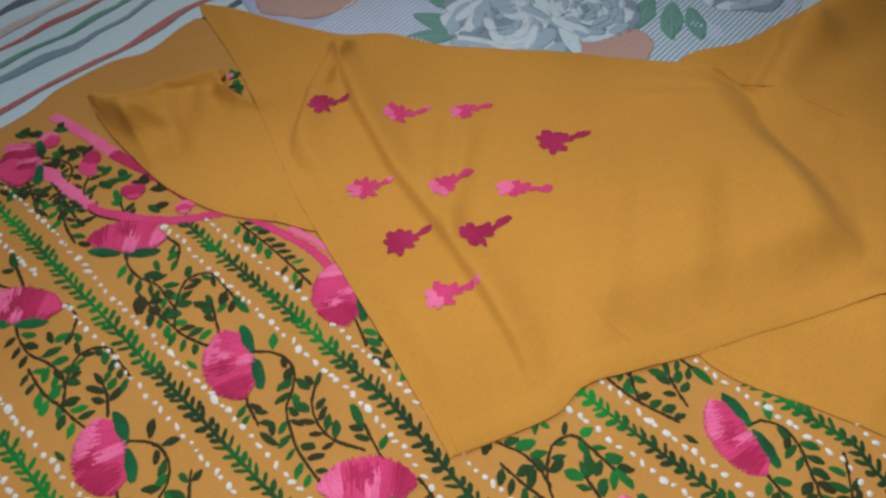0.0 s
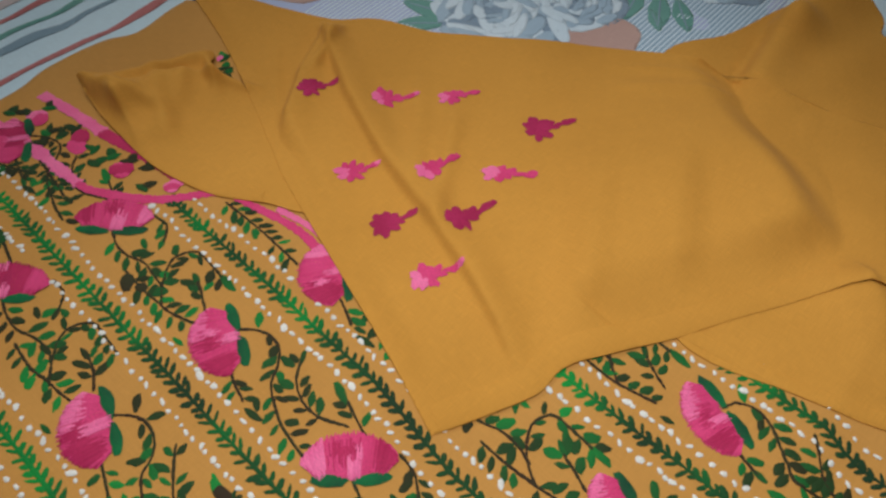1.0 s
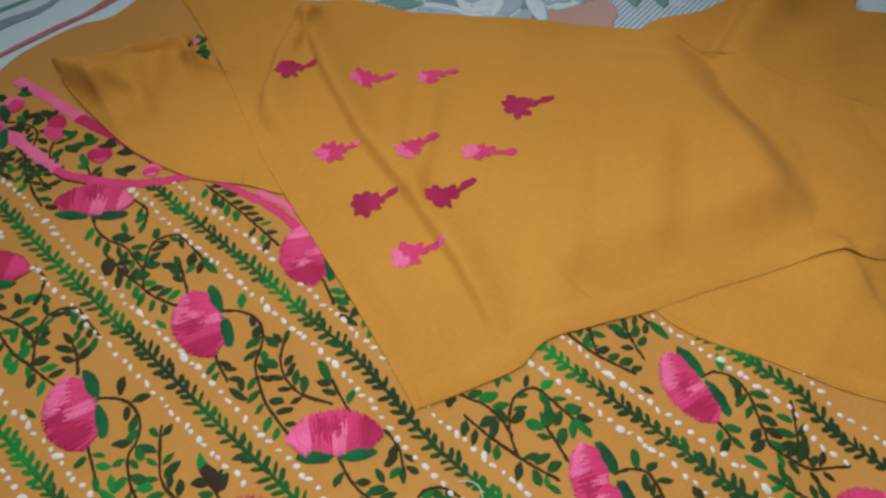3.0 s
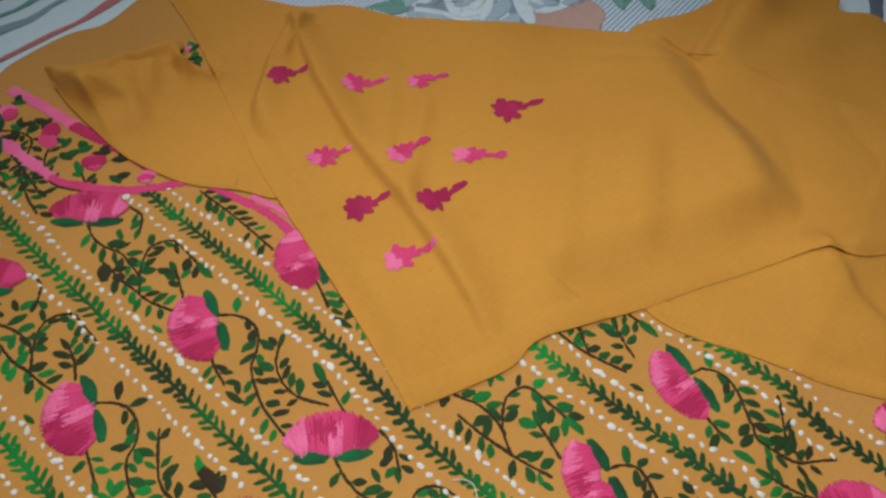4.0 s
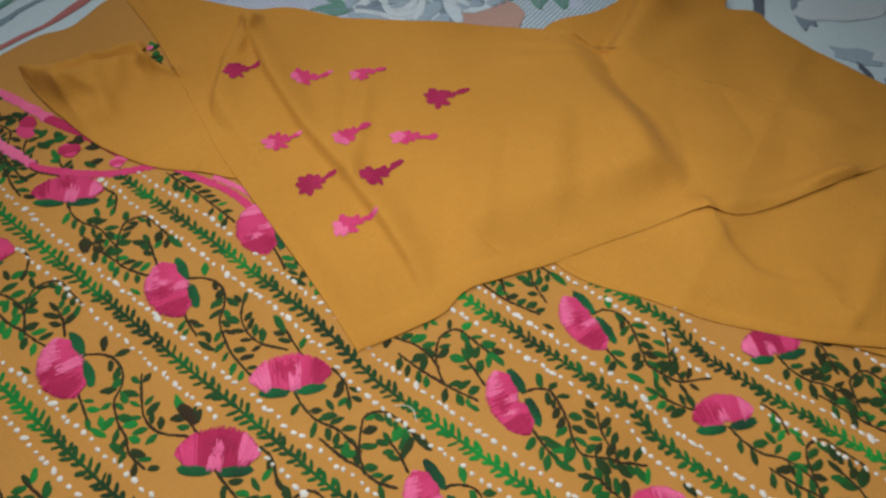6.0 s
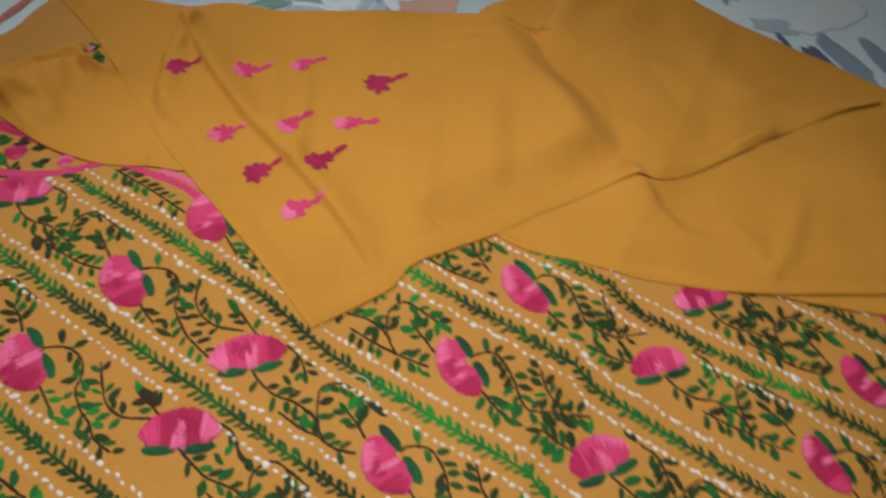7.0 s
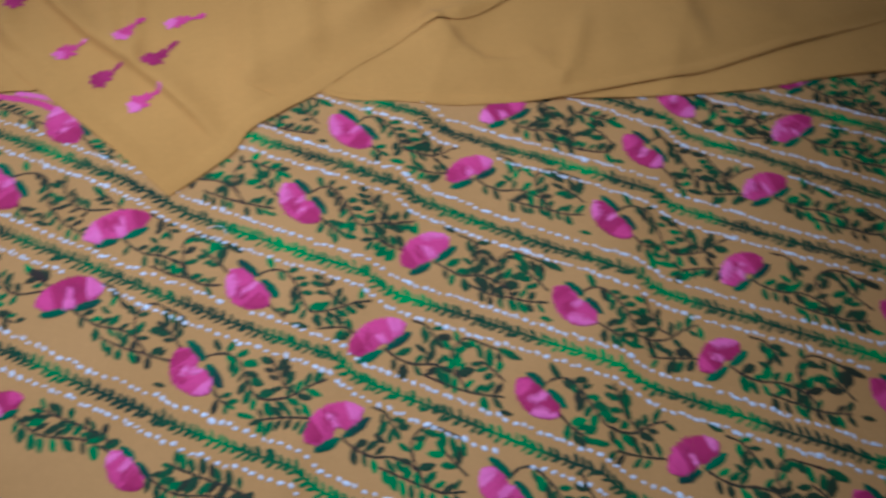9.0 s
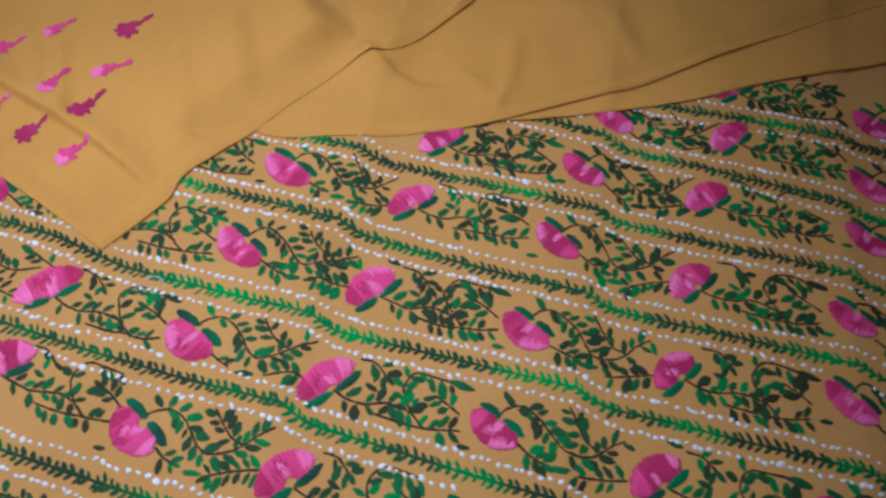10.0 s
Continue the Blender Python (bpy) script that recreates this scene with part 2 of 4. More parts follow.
MAGENTA = thread("magenta_floss", [(0.25, (0.40, 0.014, 0.080)), (0.75, (0.52, 0.026, 0.115))], 40.0, per_piece=0.28)
DEEP = thread("deep_pink_floss", [(0.25, (0.34, 0.013, 0.070)), (0.75, (0.47, 0.026, 0.115))], 40.0, per_piece=0.28)
PINK = thread("pink_floss", [(0.25, (0.80, 0.12, 0.31)), (0.75, (0.92, 0.20, 0.41))], 40.0, per_piece=0.28)
ROSE = thread("rose_floss", [(0.25, (0.62, 0.040, 0.155)), (0.75, (0.74, 0.066, 0.22))], 40.0, per_piece=0.28)


# ---- room round the bed ----
WALL = plain_paint("wall_paint", (0.60, 0.60, 0.57), (0.68, 0.67, 0.63))
CEIL = plain_paint("ceiling_paint", (0.74, 0.74, 0.72), (0.80, 0.80, 0.78))
FLOOR = plain_paint("floor_tile", (0.30, 0.28, 0.25), (0.38, 0.36, 0.33), 0.4)


def box_bm(x0, y0, z0, x1, y1, z1, bevel=0.0):
    bm = bmesh.new()
    bmesh.ops.create_cube(bm, size=1.0)
    for w in bm.verts:
        w.co = Vector(((x0 + x1) / 2 + w.co.x * (x1 - x0), (y0 + y1) / 2 + w.co.y * (y1 - y0), (z0 + z1) / 2 + w.co.z * (z1 - z0)))
    if bevel:
        bmesh.ops.bevel(bm, geom=bm.edges[:], offset=bevel, segments=3, affect="EDGES")
    return bm


def structure(name, bounds, material, label):
    ob = part(name, box_bm(*bounds), material, None)
    for p in ob.data.polygons:
        p.use_smooth = False
    return tagged(ob, label, name.split("_")[0], kind="structure")


structure("floor", (-2.2, -2.0, -0.62, 2.0, 2.2, -0.52), FLOOR, "plain grey tiled bedroom floor under the bed")
structure("ceiling", (-2.2, -2.0, 2.15, 2.0, 2.2, 2.25), CEIL, "white painted bedroom ceiling")
structure("wall_north", (-2.2, 2.2, -0.62, 2.0, 2.3, 2.25), WALL, "pale painted bedroom wall")
structure("wall_south", (-2.2, -2.1, -0.62, 2.0, -2.0, 2.25), WALL, "pale painted bedroom wall")
structure("wall_east", (2.0, -2.1, -0.62, 2.1, 2.3, 2.25), WALL, "pale painted bedroom wall")
structure("wall_west", (-2.3, -2.1, -0.62, -2.2, 2.3, 2.25), WALL, "pale painted bedroom wall")

mattress = tagged(new("mattress"), "pale thick mattress lying under the printed bedsheet", "mattress")
part("mattress_body", box_bm(-1.10, -0.95, -0.30, 1.00, 1.10, -0.036, 0.03), plain_paint("mattress_ticking", (0.6, 0.6, 0.6), (0.7, 0.7, 0.7)), mattress)
bed_base = tagged(new("bed_base"), "wooden bed base carrying the mattress", "bed")
part("bed_board", box_bm(-1.12, -0.97, -0.52, 1.02, 1.12, -0.30, 0.01), plain_paint("bed_wood", (0.12, 0.06, 0.03), (0.2, 0.1, 0.05), 0.5), bed_base)


# ---- cloths ----
from mathutils import geometry as geo


def inside(poly, x, y):
    odd, j = False, len(poly) - 1
    for i in range(len(poly)):
        (xi, yi), (xj, yj) = poly[i], poly[j]
        if (yi > y) != (yj > y) and x < (xj - xi) * (y - yi) / (yj - yi) + xi:
            odd = not odd
        j = i
    return odd


def outline_of(corners, n=6, wobble=0.0012, seed=0.0):
    out = []
    for p in spline(corners, True, n):
        w = noise.noise_vector((p.x * 18, p.y * 18, seed)) * wobble
        out.append((p.x + w.x, p.y + w.y))
    return out


def cloth_mesh(name, outline, height, step, material, thick):
    """A sheet cut to an outline, meshed finely and laid by its height, with its own thickness."""
    xs, ys = [p[0] for p in outline], [p[1] for p in outline]
    verts = [Vector(p) for p in outline]
    n = len(verts)
    edges = [(i, (i + 1) % n) for i in range(n)]
    y, row = min(ys) + step / 2, 0
    while y < max(ys):
        x = min(xs) + step * (0.5 if row % 2 else 1.0)
        while x < max(xs):
            if inside(outline, x, y):
                verts.append(Vector((x, y)))
            x += step
        y += step * 0.866
        row += 1
    vs, _, fs, _, _, _ = geo.delaunay_2d_cdt(verts, edges, [], 1, 1e-6)
    top = [(w.x, w.y, height(w.x, w.y)) for w in vs]
    m = len(top)
    tris = [tuple(f) for f in fs]
    tris = [f if (Vector(vs[f[1]]) - vs[f[0]]).cross(Vector(vs[f[2]]) - vs[f[0]]) > 0 else f[::-1] for f in tris]
    count = {}
    for f in tris:
        for a, b in zip(f, f[1:] + f[:1]):
            count[(a, b)] = 1
    rim = [(a, b) for a, b in count if (b, a) not in count]
    low = [(x, y, z - thick) for x, y, z in top]
    faces = tris + [tuple(i + m for i in f[::-1]) for f in tris] + [(b, a, a + m, b + m) for a, b in rim]
    return mesh_of(name, top + low, faces, material)


def sheet_z(u, v):
    return bed(u, v) - 0.0045 + 0.0015 * noise.noise((u * 6, v * 6, 31.0)) + 0.0006 * noise.noise((u * 22, v * 22, 33.0))


# embroidered panel of the kurta
PANEL = [(-0.528, -0.077), (-0.541, -0.022), (-0.541, 0.027), (-0.531, 0.055), (-0.537, 0.100), (-0.520, 0.118), (-0.40, 0.135), (-0.20, 0.20),
         (0.0, 0.30), (0.22, 0.37), (0.48, 0.42), (0.72, 0.48), (0.80, 0.0), (0.72, -0.55), (0.0, -0.66), (-0.50, -0.60), (-0.53, -0.25)]
panel = tagged(link("embroidered_panel", cloth_mesh("embroidered_panel", outline_of(PANEL), panel_z, 0.0085, OCHRE_PANEL, 0.0006)),
               "ochre cotton panel embroidered with pink flowers, green vines, white dots", "fabric")

LOWER = [(-0.036, 0.112), (0.04, 0.127), (0.10, 0.152), (0.171, 0.187), (0.284, 0.265), (0.365, 0.337), (0.487, 0.437), (0.52, 0.472), (0.40, 0.476),
         (0.261, 0.477), (0.21, 0.493), (0.122, 0.508), (-0.001, 0.512), (-0.034, 0.519), (-0.061, 0.502), (-0.075, 0.530), (-0.127, 0.540), (-0.150, 0.467),
         (-0.165, 0.405), (-0.190, 0.352), (-0.17, 0.28), (-0.10, 0.17)]
lower_cloth = tagged(link("plain_cloth", cloth_mesh("plain_cloth", outline_of(LOWER, 6, 0.0012, 3.0), plain_z, 0.004, OCHRE, 0.0006)),
                     "plain ochre cotton cloth, creased, lying over the embroidered panel", "fabric")
UNDER = [(0.10, 0.20), (0.17, 0.187), (0.32, 0.257), (0.408, 0.312), (0.513, 0.372), (0.68, 0.46), (0.60, 0.50), (0.40, 0.41), (0.20, 0.30)]
under_cloth = tagged(link("plain_cloth", cloth_mesh("under_cloth", outline_of(UNDER, 6, 0.0012, 5.0), lambda u, v: panel_z(u, v) + 0.0024, 0.008, OCHRE, 0.0006)),
                     "narrow plain ochre cotton layer under the larger plain cloth", "fabric")
FLAP = [(-0.4995, -0.0130), (-0.4995, -0.0140), (-0.497, -0.0160), (-0.446, -0.025), (-0.389, -0.028), (-0.358, -0.024), (-0.329, -0.014), (-0.300, 0.005), (-0.275, 0.022), (-0.33, 0.05),
        (-0.38, 0.064), (-0.415, 0.072), (-0.440, 0.066), (-0.463, 0.082), (-0.474, 0.040), (-0.483, 0.011)]
flap = tagged(link("neck_facing", cloth_mesh("neck_facing", outline_of(FLAP, 6, 0.0008, 7.0), flap_z, 0.002, OCHRE, 0.0006)),
              "plain ochre cotton neck facing, folded back over the embroidered neckline", "fabric")
SLEEVE = [(-0.545, 0.121), (-0.476, 0.101), (-0.412, 0.075), (-0.341, 0.044), (-0.292, 0.023), (-0.152, -0.021), (-0.106, -0.037), (-0.101, -0.036),
          (-0.088, -0.010), (-0.073, 0.023), (-0.070, 0.053), (-0.032, 0.113), (0.028, 0.215), (0.062, 0.243), (0.111, 0.325), (0.160, 0.418), (0.192, 0.465),
          (0.091, 0.418), (-0.03, 0.389), (-0.159, 0.350), (-0.206, 0.325), (-0.263, 0.294), (-0.346, 0.227), (-0.399, 0.203), (-0.433, 0.172), (-0.521, 0.134)]
sleeve = tagged(link("sleeve_cloth", cloth_mesh("sleeve_cloth", outline_of(SLEEVE, 5, 0.0010, 9.0), sleeve_z, 0.0025, OCHRE, 0.0006)),
                "folded ochre cotton sleeve with pink flower sprigs, on the panel", "fabric")

SHEET = cotton("bedsheet_cotton", (0.58, 0.75, 0.85), (0.66, 0.81, 0.89), 0.1)
sheet = tagged(link("bedsheet", cloth_mesh("bedsheet", [(-1.12, -0.97), (1.02, -0.97), (1.02, 1.12), (-1.12, 1.12)], sheet_z, 0.03, SHEET, 0.001)),
               "pale blue bedsheet printed with wavy stripes, roses and hatching", "bedsheet")


# ---- embroidery ----
class Patches:
    """Collects raised stitched patches into one mesh."""

    def __init__(self):
        self.verts, self.faces = [], []

    def add(self, ring, centre, height, z0, rise):
        b = len(self.verts)
        for x, y in ring:
            self.verts.append((x, y, height(x, y) + z0))
        inner = [(centre[0] + (x - centre[0]) * 0.62, centre[1] + (y - centre[1]) * 0.62) for x, y in ring]
        for x, y in inner:
            self.verts.append((x, y, height(x, y) + z0 + rise))
        self.verts.append((centre[0], centre[1], height(*centre) + z0 + rise * 1.15))
        n = len(ring)
        for i in range(n):
            j = (i + 1) % n
            self.faces.append((b + i, b + j, b + n + j, b + n + i))
            self.faces.append((b + n + i, b + n + j, b + 2 * n))

    def mesh(self, name, material):
        return mesh_of(name, self.verts, self.faces, material)


def ring_ellipse(c, ang, a, b, n=8, rnd=None, jag=0.12, pointed=0.0):
    out, ca, sa = [], math.cos(ang), math.sin(ang)
    for i in range(n):
        t = 2 * math.pi * i / n
        k = 1 + (rnd.uniform(-jag, jag) if rnd else 0)
        x, y = a * math.cos(t) * k, b * math.sin(t) * k * (1 - pointed * abs(math.cos(t)))
        out.append((c[0] + x * ca - y * sa, c[1] + x * sa + y * ca))
    return out


rng = random.Random(7)
STEP_U, STEP_V = 0.121, 0.0815
NECK = [(-0.56, -0.078), (-0.427, -0.076), (-0.391, -0.072), (-0.355, -0.046), (-0.330, -0.012), (-0.30, 0.004), (-0.245, 0.008), (-0.20, -0.004), (-0.20, 0.2), (-0.56, 0.2)]
NEAR_U, NEAR_V = (-0.10, 0.34), (-0.17, 0.11)


def covered(u, v):
    """Under the plain cloths, well inside their edges, or in the neck."""
    if inside(NECK, u, v):
        return True
    if v > 0.02 + 0.02 and u < -0.10:
        return True
    return v > 0.17 + 0.62 * max(u - 0.1, -0.15) + 0.02 or (u < -0.085 and v > 0.012 and v > -0.039 - 0.29 * (u + 0.1) + 0.02)


def near(u, v):
    return NEAR_U[0] < u < NEAR_U[1] and NEAR_V[0] < v < NEAR_V[1]


# the run of each stripe across the panel, worked by hand and not quite parallel
STRIPES = (((-0.5, -0.198), (0.0, -0.203), (0.4, -0.205)), ((-0.5, -0.117), (0.1, -0.118), (0.25, -0.126)), ((-0.4, -0.037), (-0.15, -0.037), (-0.08, -0.045), (0.5, -0.043)),
           ((-0.1, 0.046), (0.1, 0.043), (0.2, 0.036), (0.5, 0.038)), ((0.1, 0.118), (0.5, 0.117)), ((0.19, 0.203), (0.5, 0.187)), ((0.3, 0.258), (0.5, 0.263)))


def in_stripe(u, v):
    return any(abs(v - float(np.interp(u, [q[0] for q in line], [q[1] for q in line]))) < 0.0142 for line in STRIPES)


leaf_cells = {}


def crowded(u, v, gap=0.0037):
    """True where another leaf already lies; otherwise keeps the place."""
    i, j = int(u // gap), int(v // gap)
    for a in (-1, 0, 1):
        for b in (-1, 0, 1):
            for x, y in leaf_cells.get((i + a, j + b), ()):
                if (x - u) ** 2 + (y - v) ** 2 < gap * gap:
                    return True
    leaf_cells.setdefault((i, j), []).append((u, v))
    return False


leaves, stems = Patches(), Patches()
leaf_parts = []


def leaf(u, v, ang, length, width):
    if on_flower(u + 0.7 * length * math.cos(ang), v + 0.7 * length * math.sin(ang)):
        return
    if in_stripe(u + 0.8 * length * math.cos(ang), v + 0.8 * length * math.sin(ang)):
        return
    if crowded(u + 0.5 * length * math.cos(ang), v + 0.5 * length * math.sin(ang)):
        return
    grow = 1.0 + 0.14 * smooth(-0.02, 0.12, u)
    length, width = length * grow, width * grow
    u, v = on_panel(u, v)
    c = (u + 0.5 * length * math.cos(ang), v + 0.5 * length * math.sin(ang))
    ring = ring_ellipse(c, ang, length / 2, width / 2, 12, rng, 0.15, 0.16)
    if near(u, v) and len(leaf_parts) < 300 and rng.random() < 0.35:
        p = Patches()
        p.add(ring, c, panel_z, 0.0002, 0.0004)
        leaf_parts.append(p)
    else:
        leaves.add(ring, c, panel_z, 0.0002, 0.0004)


def stem_run(points, width):
    path = along(points, 0.004)
    for p, d, s in path:
        u, v = on_panel(p.x, p.y)
        ang = math.atan2(d.y, d.x) + rng.uniform(-0.15, 0.15)
        w = width * rng.uniform(0.75, 1.25)
        stems.add(ring_ellipse((u, v), ang, 0.0031, w / 2, 6, rng, 0.1), (u, v), panel_z, 0.00025, 0.0004)


def sprig(points, spacing=0.0064, length=0.0095, both=True, bare=0.2, tip=True):
    """A vine with paired leaves."""
    if covered(points[0][0], points[0][1]) and covered(points[-1][0], points[-1][1]):
        return
    path = spline(points, False, 6)
    stem_run(path, 0.0022)
    runs = along(path, spacing)
    total = runs[-1][2] + 1e-6
    for k, (p, d, s) in enumerate(runs):
        if s / total < bare:
            continue
        base = math.atan2(d.y, d.x)
        sides = (1, -1) if both else ((1,) if k % 2 else (-1,))
        for side in sides:
            if rng.random() < 0.10:
                continue
            ang = base + side * rng.uniform(0.65, 1.15)
            ln = length * rng.uniform(0.75, 1.2)
            off = 0.0016
            leaf(p.x + off * math.cos(ang), p.y + off * math.sin(ang), ang, ln * 1.22, ln * rng.uniform(0.50, 0.76))
    if tip:
        p, d, s = runs[-1]
        leaf(p.x, p.y, math.atan2(d.y, d.x) + rng.uniform(-0.3, 0.3), length * 1.25, length * 0.5)


def satin_patch(centre, axis, long, deep, notch, f0, f1, t0, t1, z0, rise=0.0007, fray=0.07):
    """Satin stitch over part of a bean: strands from the notched side (t = 0) to the round side (t = 1), between f0 and f1 of its length."""
    verts, faces = [], []
    rows = ((0.0, 0.0), (0.08, 0.75), (0.5, 1.0), (0.92, 0.75), (1.0, 0.0))
    n = max(5, int(40 * (f1 - f0) * long / 0.026))
    ca, sa = math.cos(axis), math.sin(axis)

    def bean(f, t):
        g = min(abs(f), 1.0)
        high = deep * math.sqrt(max(1 - g ** 1.9, 0.0))
        low = -0.32 * deep * math.sqrt(max(1 - g ** 3, 0.0)) + notch * deep * math.exp(-(f / 0.30) ** 2)
        x, y = long * f * (0.77 + 0.23 * t), low + (high - low) * t
        return centre[0] + y * ca + x * sa, centre[1] + y * sa - x * ca

    for i in range(n):
        f = f0 + (f1 - f0) * (i + 0.5) / n
        half = 0.56 * (f1 - f0) / n
        a, b = t0 + rng.uniform(-fray, fray) * (2.2 if t0 > 0.02 else 0.6), t1 + rng.uniform(-fray, fray) * (2.2 if t1 < 0.98 else 0.7)
        rim = min(i, n - 1 - i) / n
        if rim < 0.22 and z0 > 0.00055:
            cut = rng.uniform(0.0, 0.45) * (1 - rim / 0.22)
            a, b = a + cut * (b - a) * (0.0 if t0 < 0.02 else 1.0), b - cut * (b - a) * (0.0 if t1 > 0.98 else 1.0)
            if rng.random() < 0.35 * (1 - rim / 0.22):
                continue
        turn = rng.uniform(-0.25, 0.25) * half
        lift = rng.uniform(0.0, 0.00012)
        k0 = len(verts)
        for t, dome in rows:
            for o in (-half, 0.0, half):
                x, y = bean(f + o * (1.0 if dome else 0.5) + turn, a + (b - a) * t)
                verts.append((x, y, panel_z(x, y) + z0 + (rise * dome * (1.0 if o == 0 else 0.9) + lift if dome else -0.0004)))
        for k in range(len(rows) - 1):
            for m in (0, 1):
                q = k0 + 3 * k + m
                faces.append((q, q + 1, q + 4, q + 3))
    return verts, faces


def flower(u, v, kind, size=1.0):
    """An embroidered flower: a bean of pink satin stitch, shaded in patches, with green sepals."""
    u, v = on_panel(u, v)
    thing = link("flower", None, panel)
    axis = radians((np.interp(u, (-0.10, 0.02), (242, 244)) if kind == "a" else np.interp(u, (-0.10, 0.02), (132, 143))) + rng.uniform(-6, 6))
    base = (u + 0.007 * size, v + (0.007 if kind == "a" else -0.008) * size)
    size *= float(np.interp(u, (0.05, 0.25), (1.0, 0.90)))
    if u < -0.06:
        long, deep, notch = rng.uniform(0.0245, 0.0265), rng.uniform(0.0225, 0.0240), 0.05
        if kind == "b":
            long, deep = long * 1.10, deep * 0.94
    else:
        long, deep, notch = rng.uniform(0.0235, 0.0265), rng.uniform(0.0195, 0.0225), rng.uniform(0.10, 0.40)
    long, deep = long * size, deep * size
    centre = (base[0] + 0.26 * deep * math.cos(axis), base[1] + 0.26 * deep * math.sin(axis))

    def petal(mat, f0, f1, t0, t1, z0):
        vs, fs = satin_patch(centre, axis, long, deep, notch, min(f0, f1), max(f0, f1), t0, t1, z0)
        link("petal", mesh_of("petal", vs, fs, mat), thing)

    lean = rng.choice((-1, 1))
    pale = rng.random() < 0.6
    petal(ROSE if pale else MAGENTA, -0.97, 0.97, 0.0, 1.0, 0.0005)
    # a deep field in the middle, and the other tone at one end
    a = rng.uniform(-0.6, -0.15)
    petal(MAGENTA if pale else DEEP, a, a + rng.uniform(0.5, 0.8), rng.uniform(0.2, 0.45), rng.uniform(0.7, 0.95), 0.0006)
    petal(MAGENTA if pale else ROSE, -lean * rng.uniform(0.3, 0.55), -lean * 0.98, rng.uniform(0.0, 0.3), 1.0, 0.0007)
    # paler stitches along the round side, or filling one end
    if rng.random() < 0.55:
        petal(PINK, lean * rng.uniform(-0.05, 0.3), lean * 0.97, rng.uniform(0.55, 0.72), 1.0, 0.0008)
    else:
        petal(PINK, lean * rng.uniform(0.50, 0.66), lean * 0.98, rng.uniform(0.0, 0.25), 1.0, 0.0008)
    # a bright heart by the sepals
    a = rng.uniform(-0.35, 0.0)
    petal(PINK, a, a + rng.uniform(0.25, 0.45), 0.0, rng.uniform(0.32, 0.62), 0.0009)
    if rng.random() < 0.5:
        a = rng.uniform(-0.5, 0.2)
        petal(PINK, a, a + rng.uniform(0.18, 0.3), 0.35, rng.uniform(0.6, 0.75), 0.0008)
    for side in (1, -1):
        ang = axis + side * radians(89)
        ln = 0.0235 * size * rng.uniform(0.85, 1.05)
        off = 0.0002 * size
        c = (base[0] + 0.55 * ln * math.cos(ang) - off * math.cos(axis), base[1] + 0.55 * ln * math.sin(ang) - off * math.sin(axis))
        p = Patches()
        p.add(ring_ellipse(c, ang - side * 0.06, ln / 2, 0.0043 * size, 16, rng, 0.10, 0.1), c, panel_z, 0.0005, 0.0008)
        link("sepal", p.mesh("sepal", SEPAL), thing, "green sepal")
    return thing


def mm(o, *pts):
    return [(o[0] + x * 0.001 + rng.uniform(-1, 1) * 0.001, o[1] + y * 0.001 + rng.uniform(-1, 1) * 0.001) for x, y in pts]


def cell_a(u, v):
    """From a flower that opens towards the border to the next one."""
    o = (u, v)
    if u < -0.1:
        sprig(mm(o, (6, 10), (13, 16), (23, 20), (33, 18), (41, 10), (46, 0), (58, -7), (70, -11), (81, -15), (96, -17)), 0.0088, 0.0080, bare=0.12, tip=False)
        sprig(mm(o, (98, 12), (83, 5), (70, 6), (56, 13), (47, 23)), 0.0078, 0.0082, bare=0.2)
        sprig(mm(o, (111, 16), (97, 20), (85, 24)), 0.0072, 0.0078, bare=0.1, tip=False)
        leaf(u + 0.088, v + 0.022, 2.8, 0.016, 0.0060)
        leaf(u + 0.046, v - 0.011, -0.5, 0.010, 0.0045)
        leaf(u + 0.066, v - 0.019, 0.1, 0.011, 0.0062)
    else:
        sprig(mm(o, (5, 10), (10, 16), (19, 19), (31, 15), (40, 8), (48, 0), (58, -5), (70, -1), (80, 6), (88, 15), (97, 23)), 0.0074, 0.0082, bare=0.10, tip=False)
        sprig(mm(o, (79, 8), (70, 10), (61, 17), (52, 27)), 0.0070, 0.0080, bare=0.12)
        sprig(mm(o, (100, -6), (84, -11), (68, -17)), 0.0068, 0.0084, bare=0.0)
        leaf(u + 0.103, v + 0.012, 2.0, 0.010, 0.0042)
    sprig(mm(o, (23, -10), (32, -14), (42, -17)), 0.0064, 0.0078, bare=0.1)
    leaf(u + 0.004, v + 0.027, -0.75, 0.012, 0.0055)
    leaf(u + 0.047, v - 0.020, 0.15, 0.014, 0.0048)
    leaf(u - 0.020, v - 0.021, 0.1, 0.009, 0.0038)


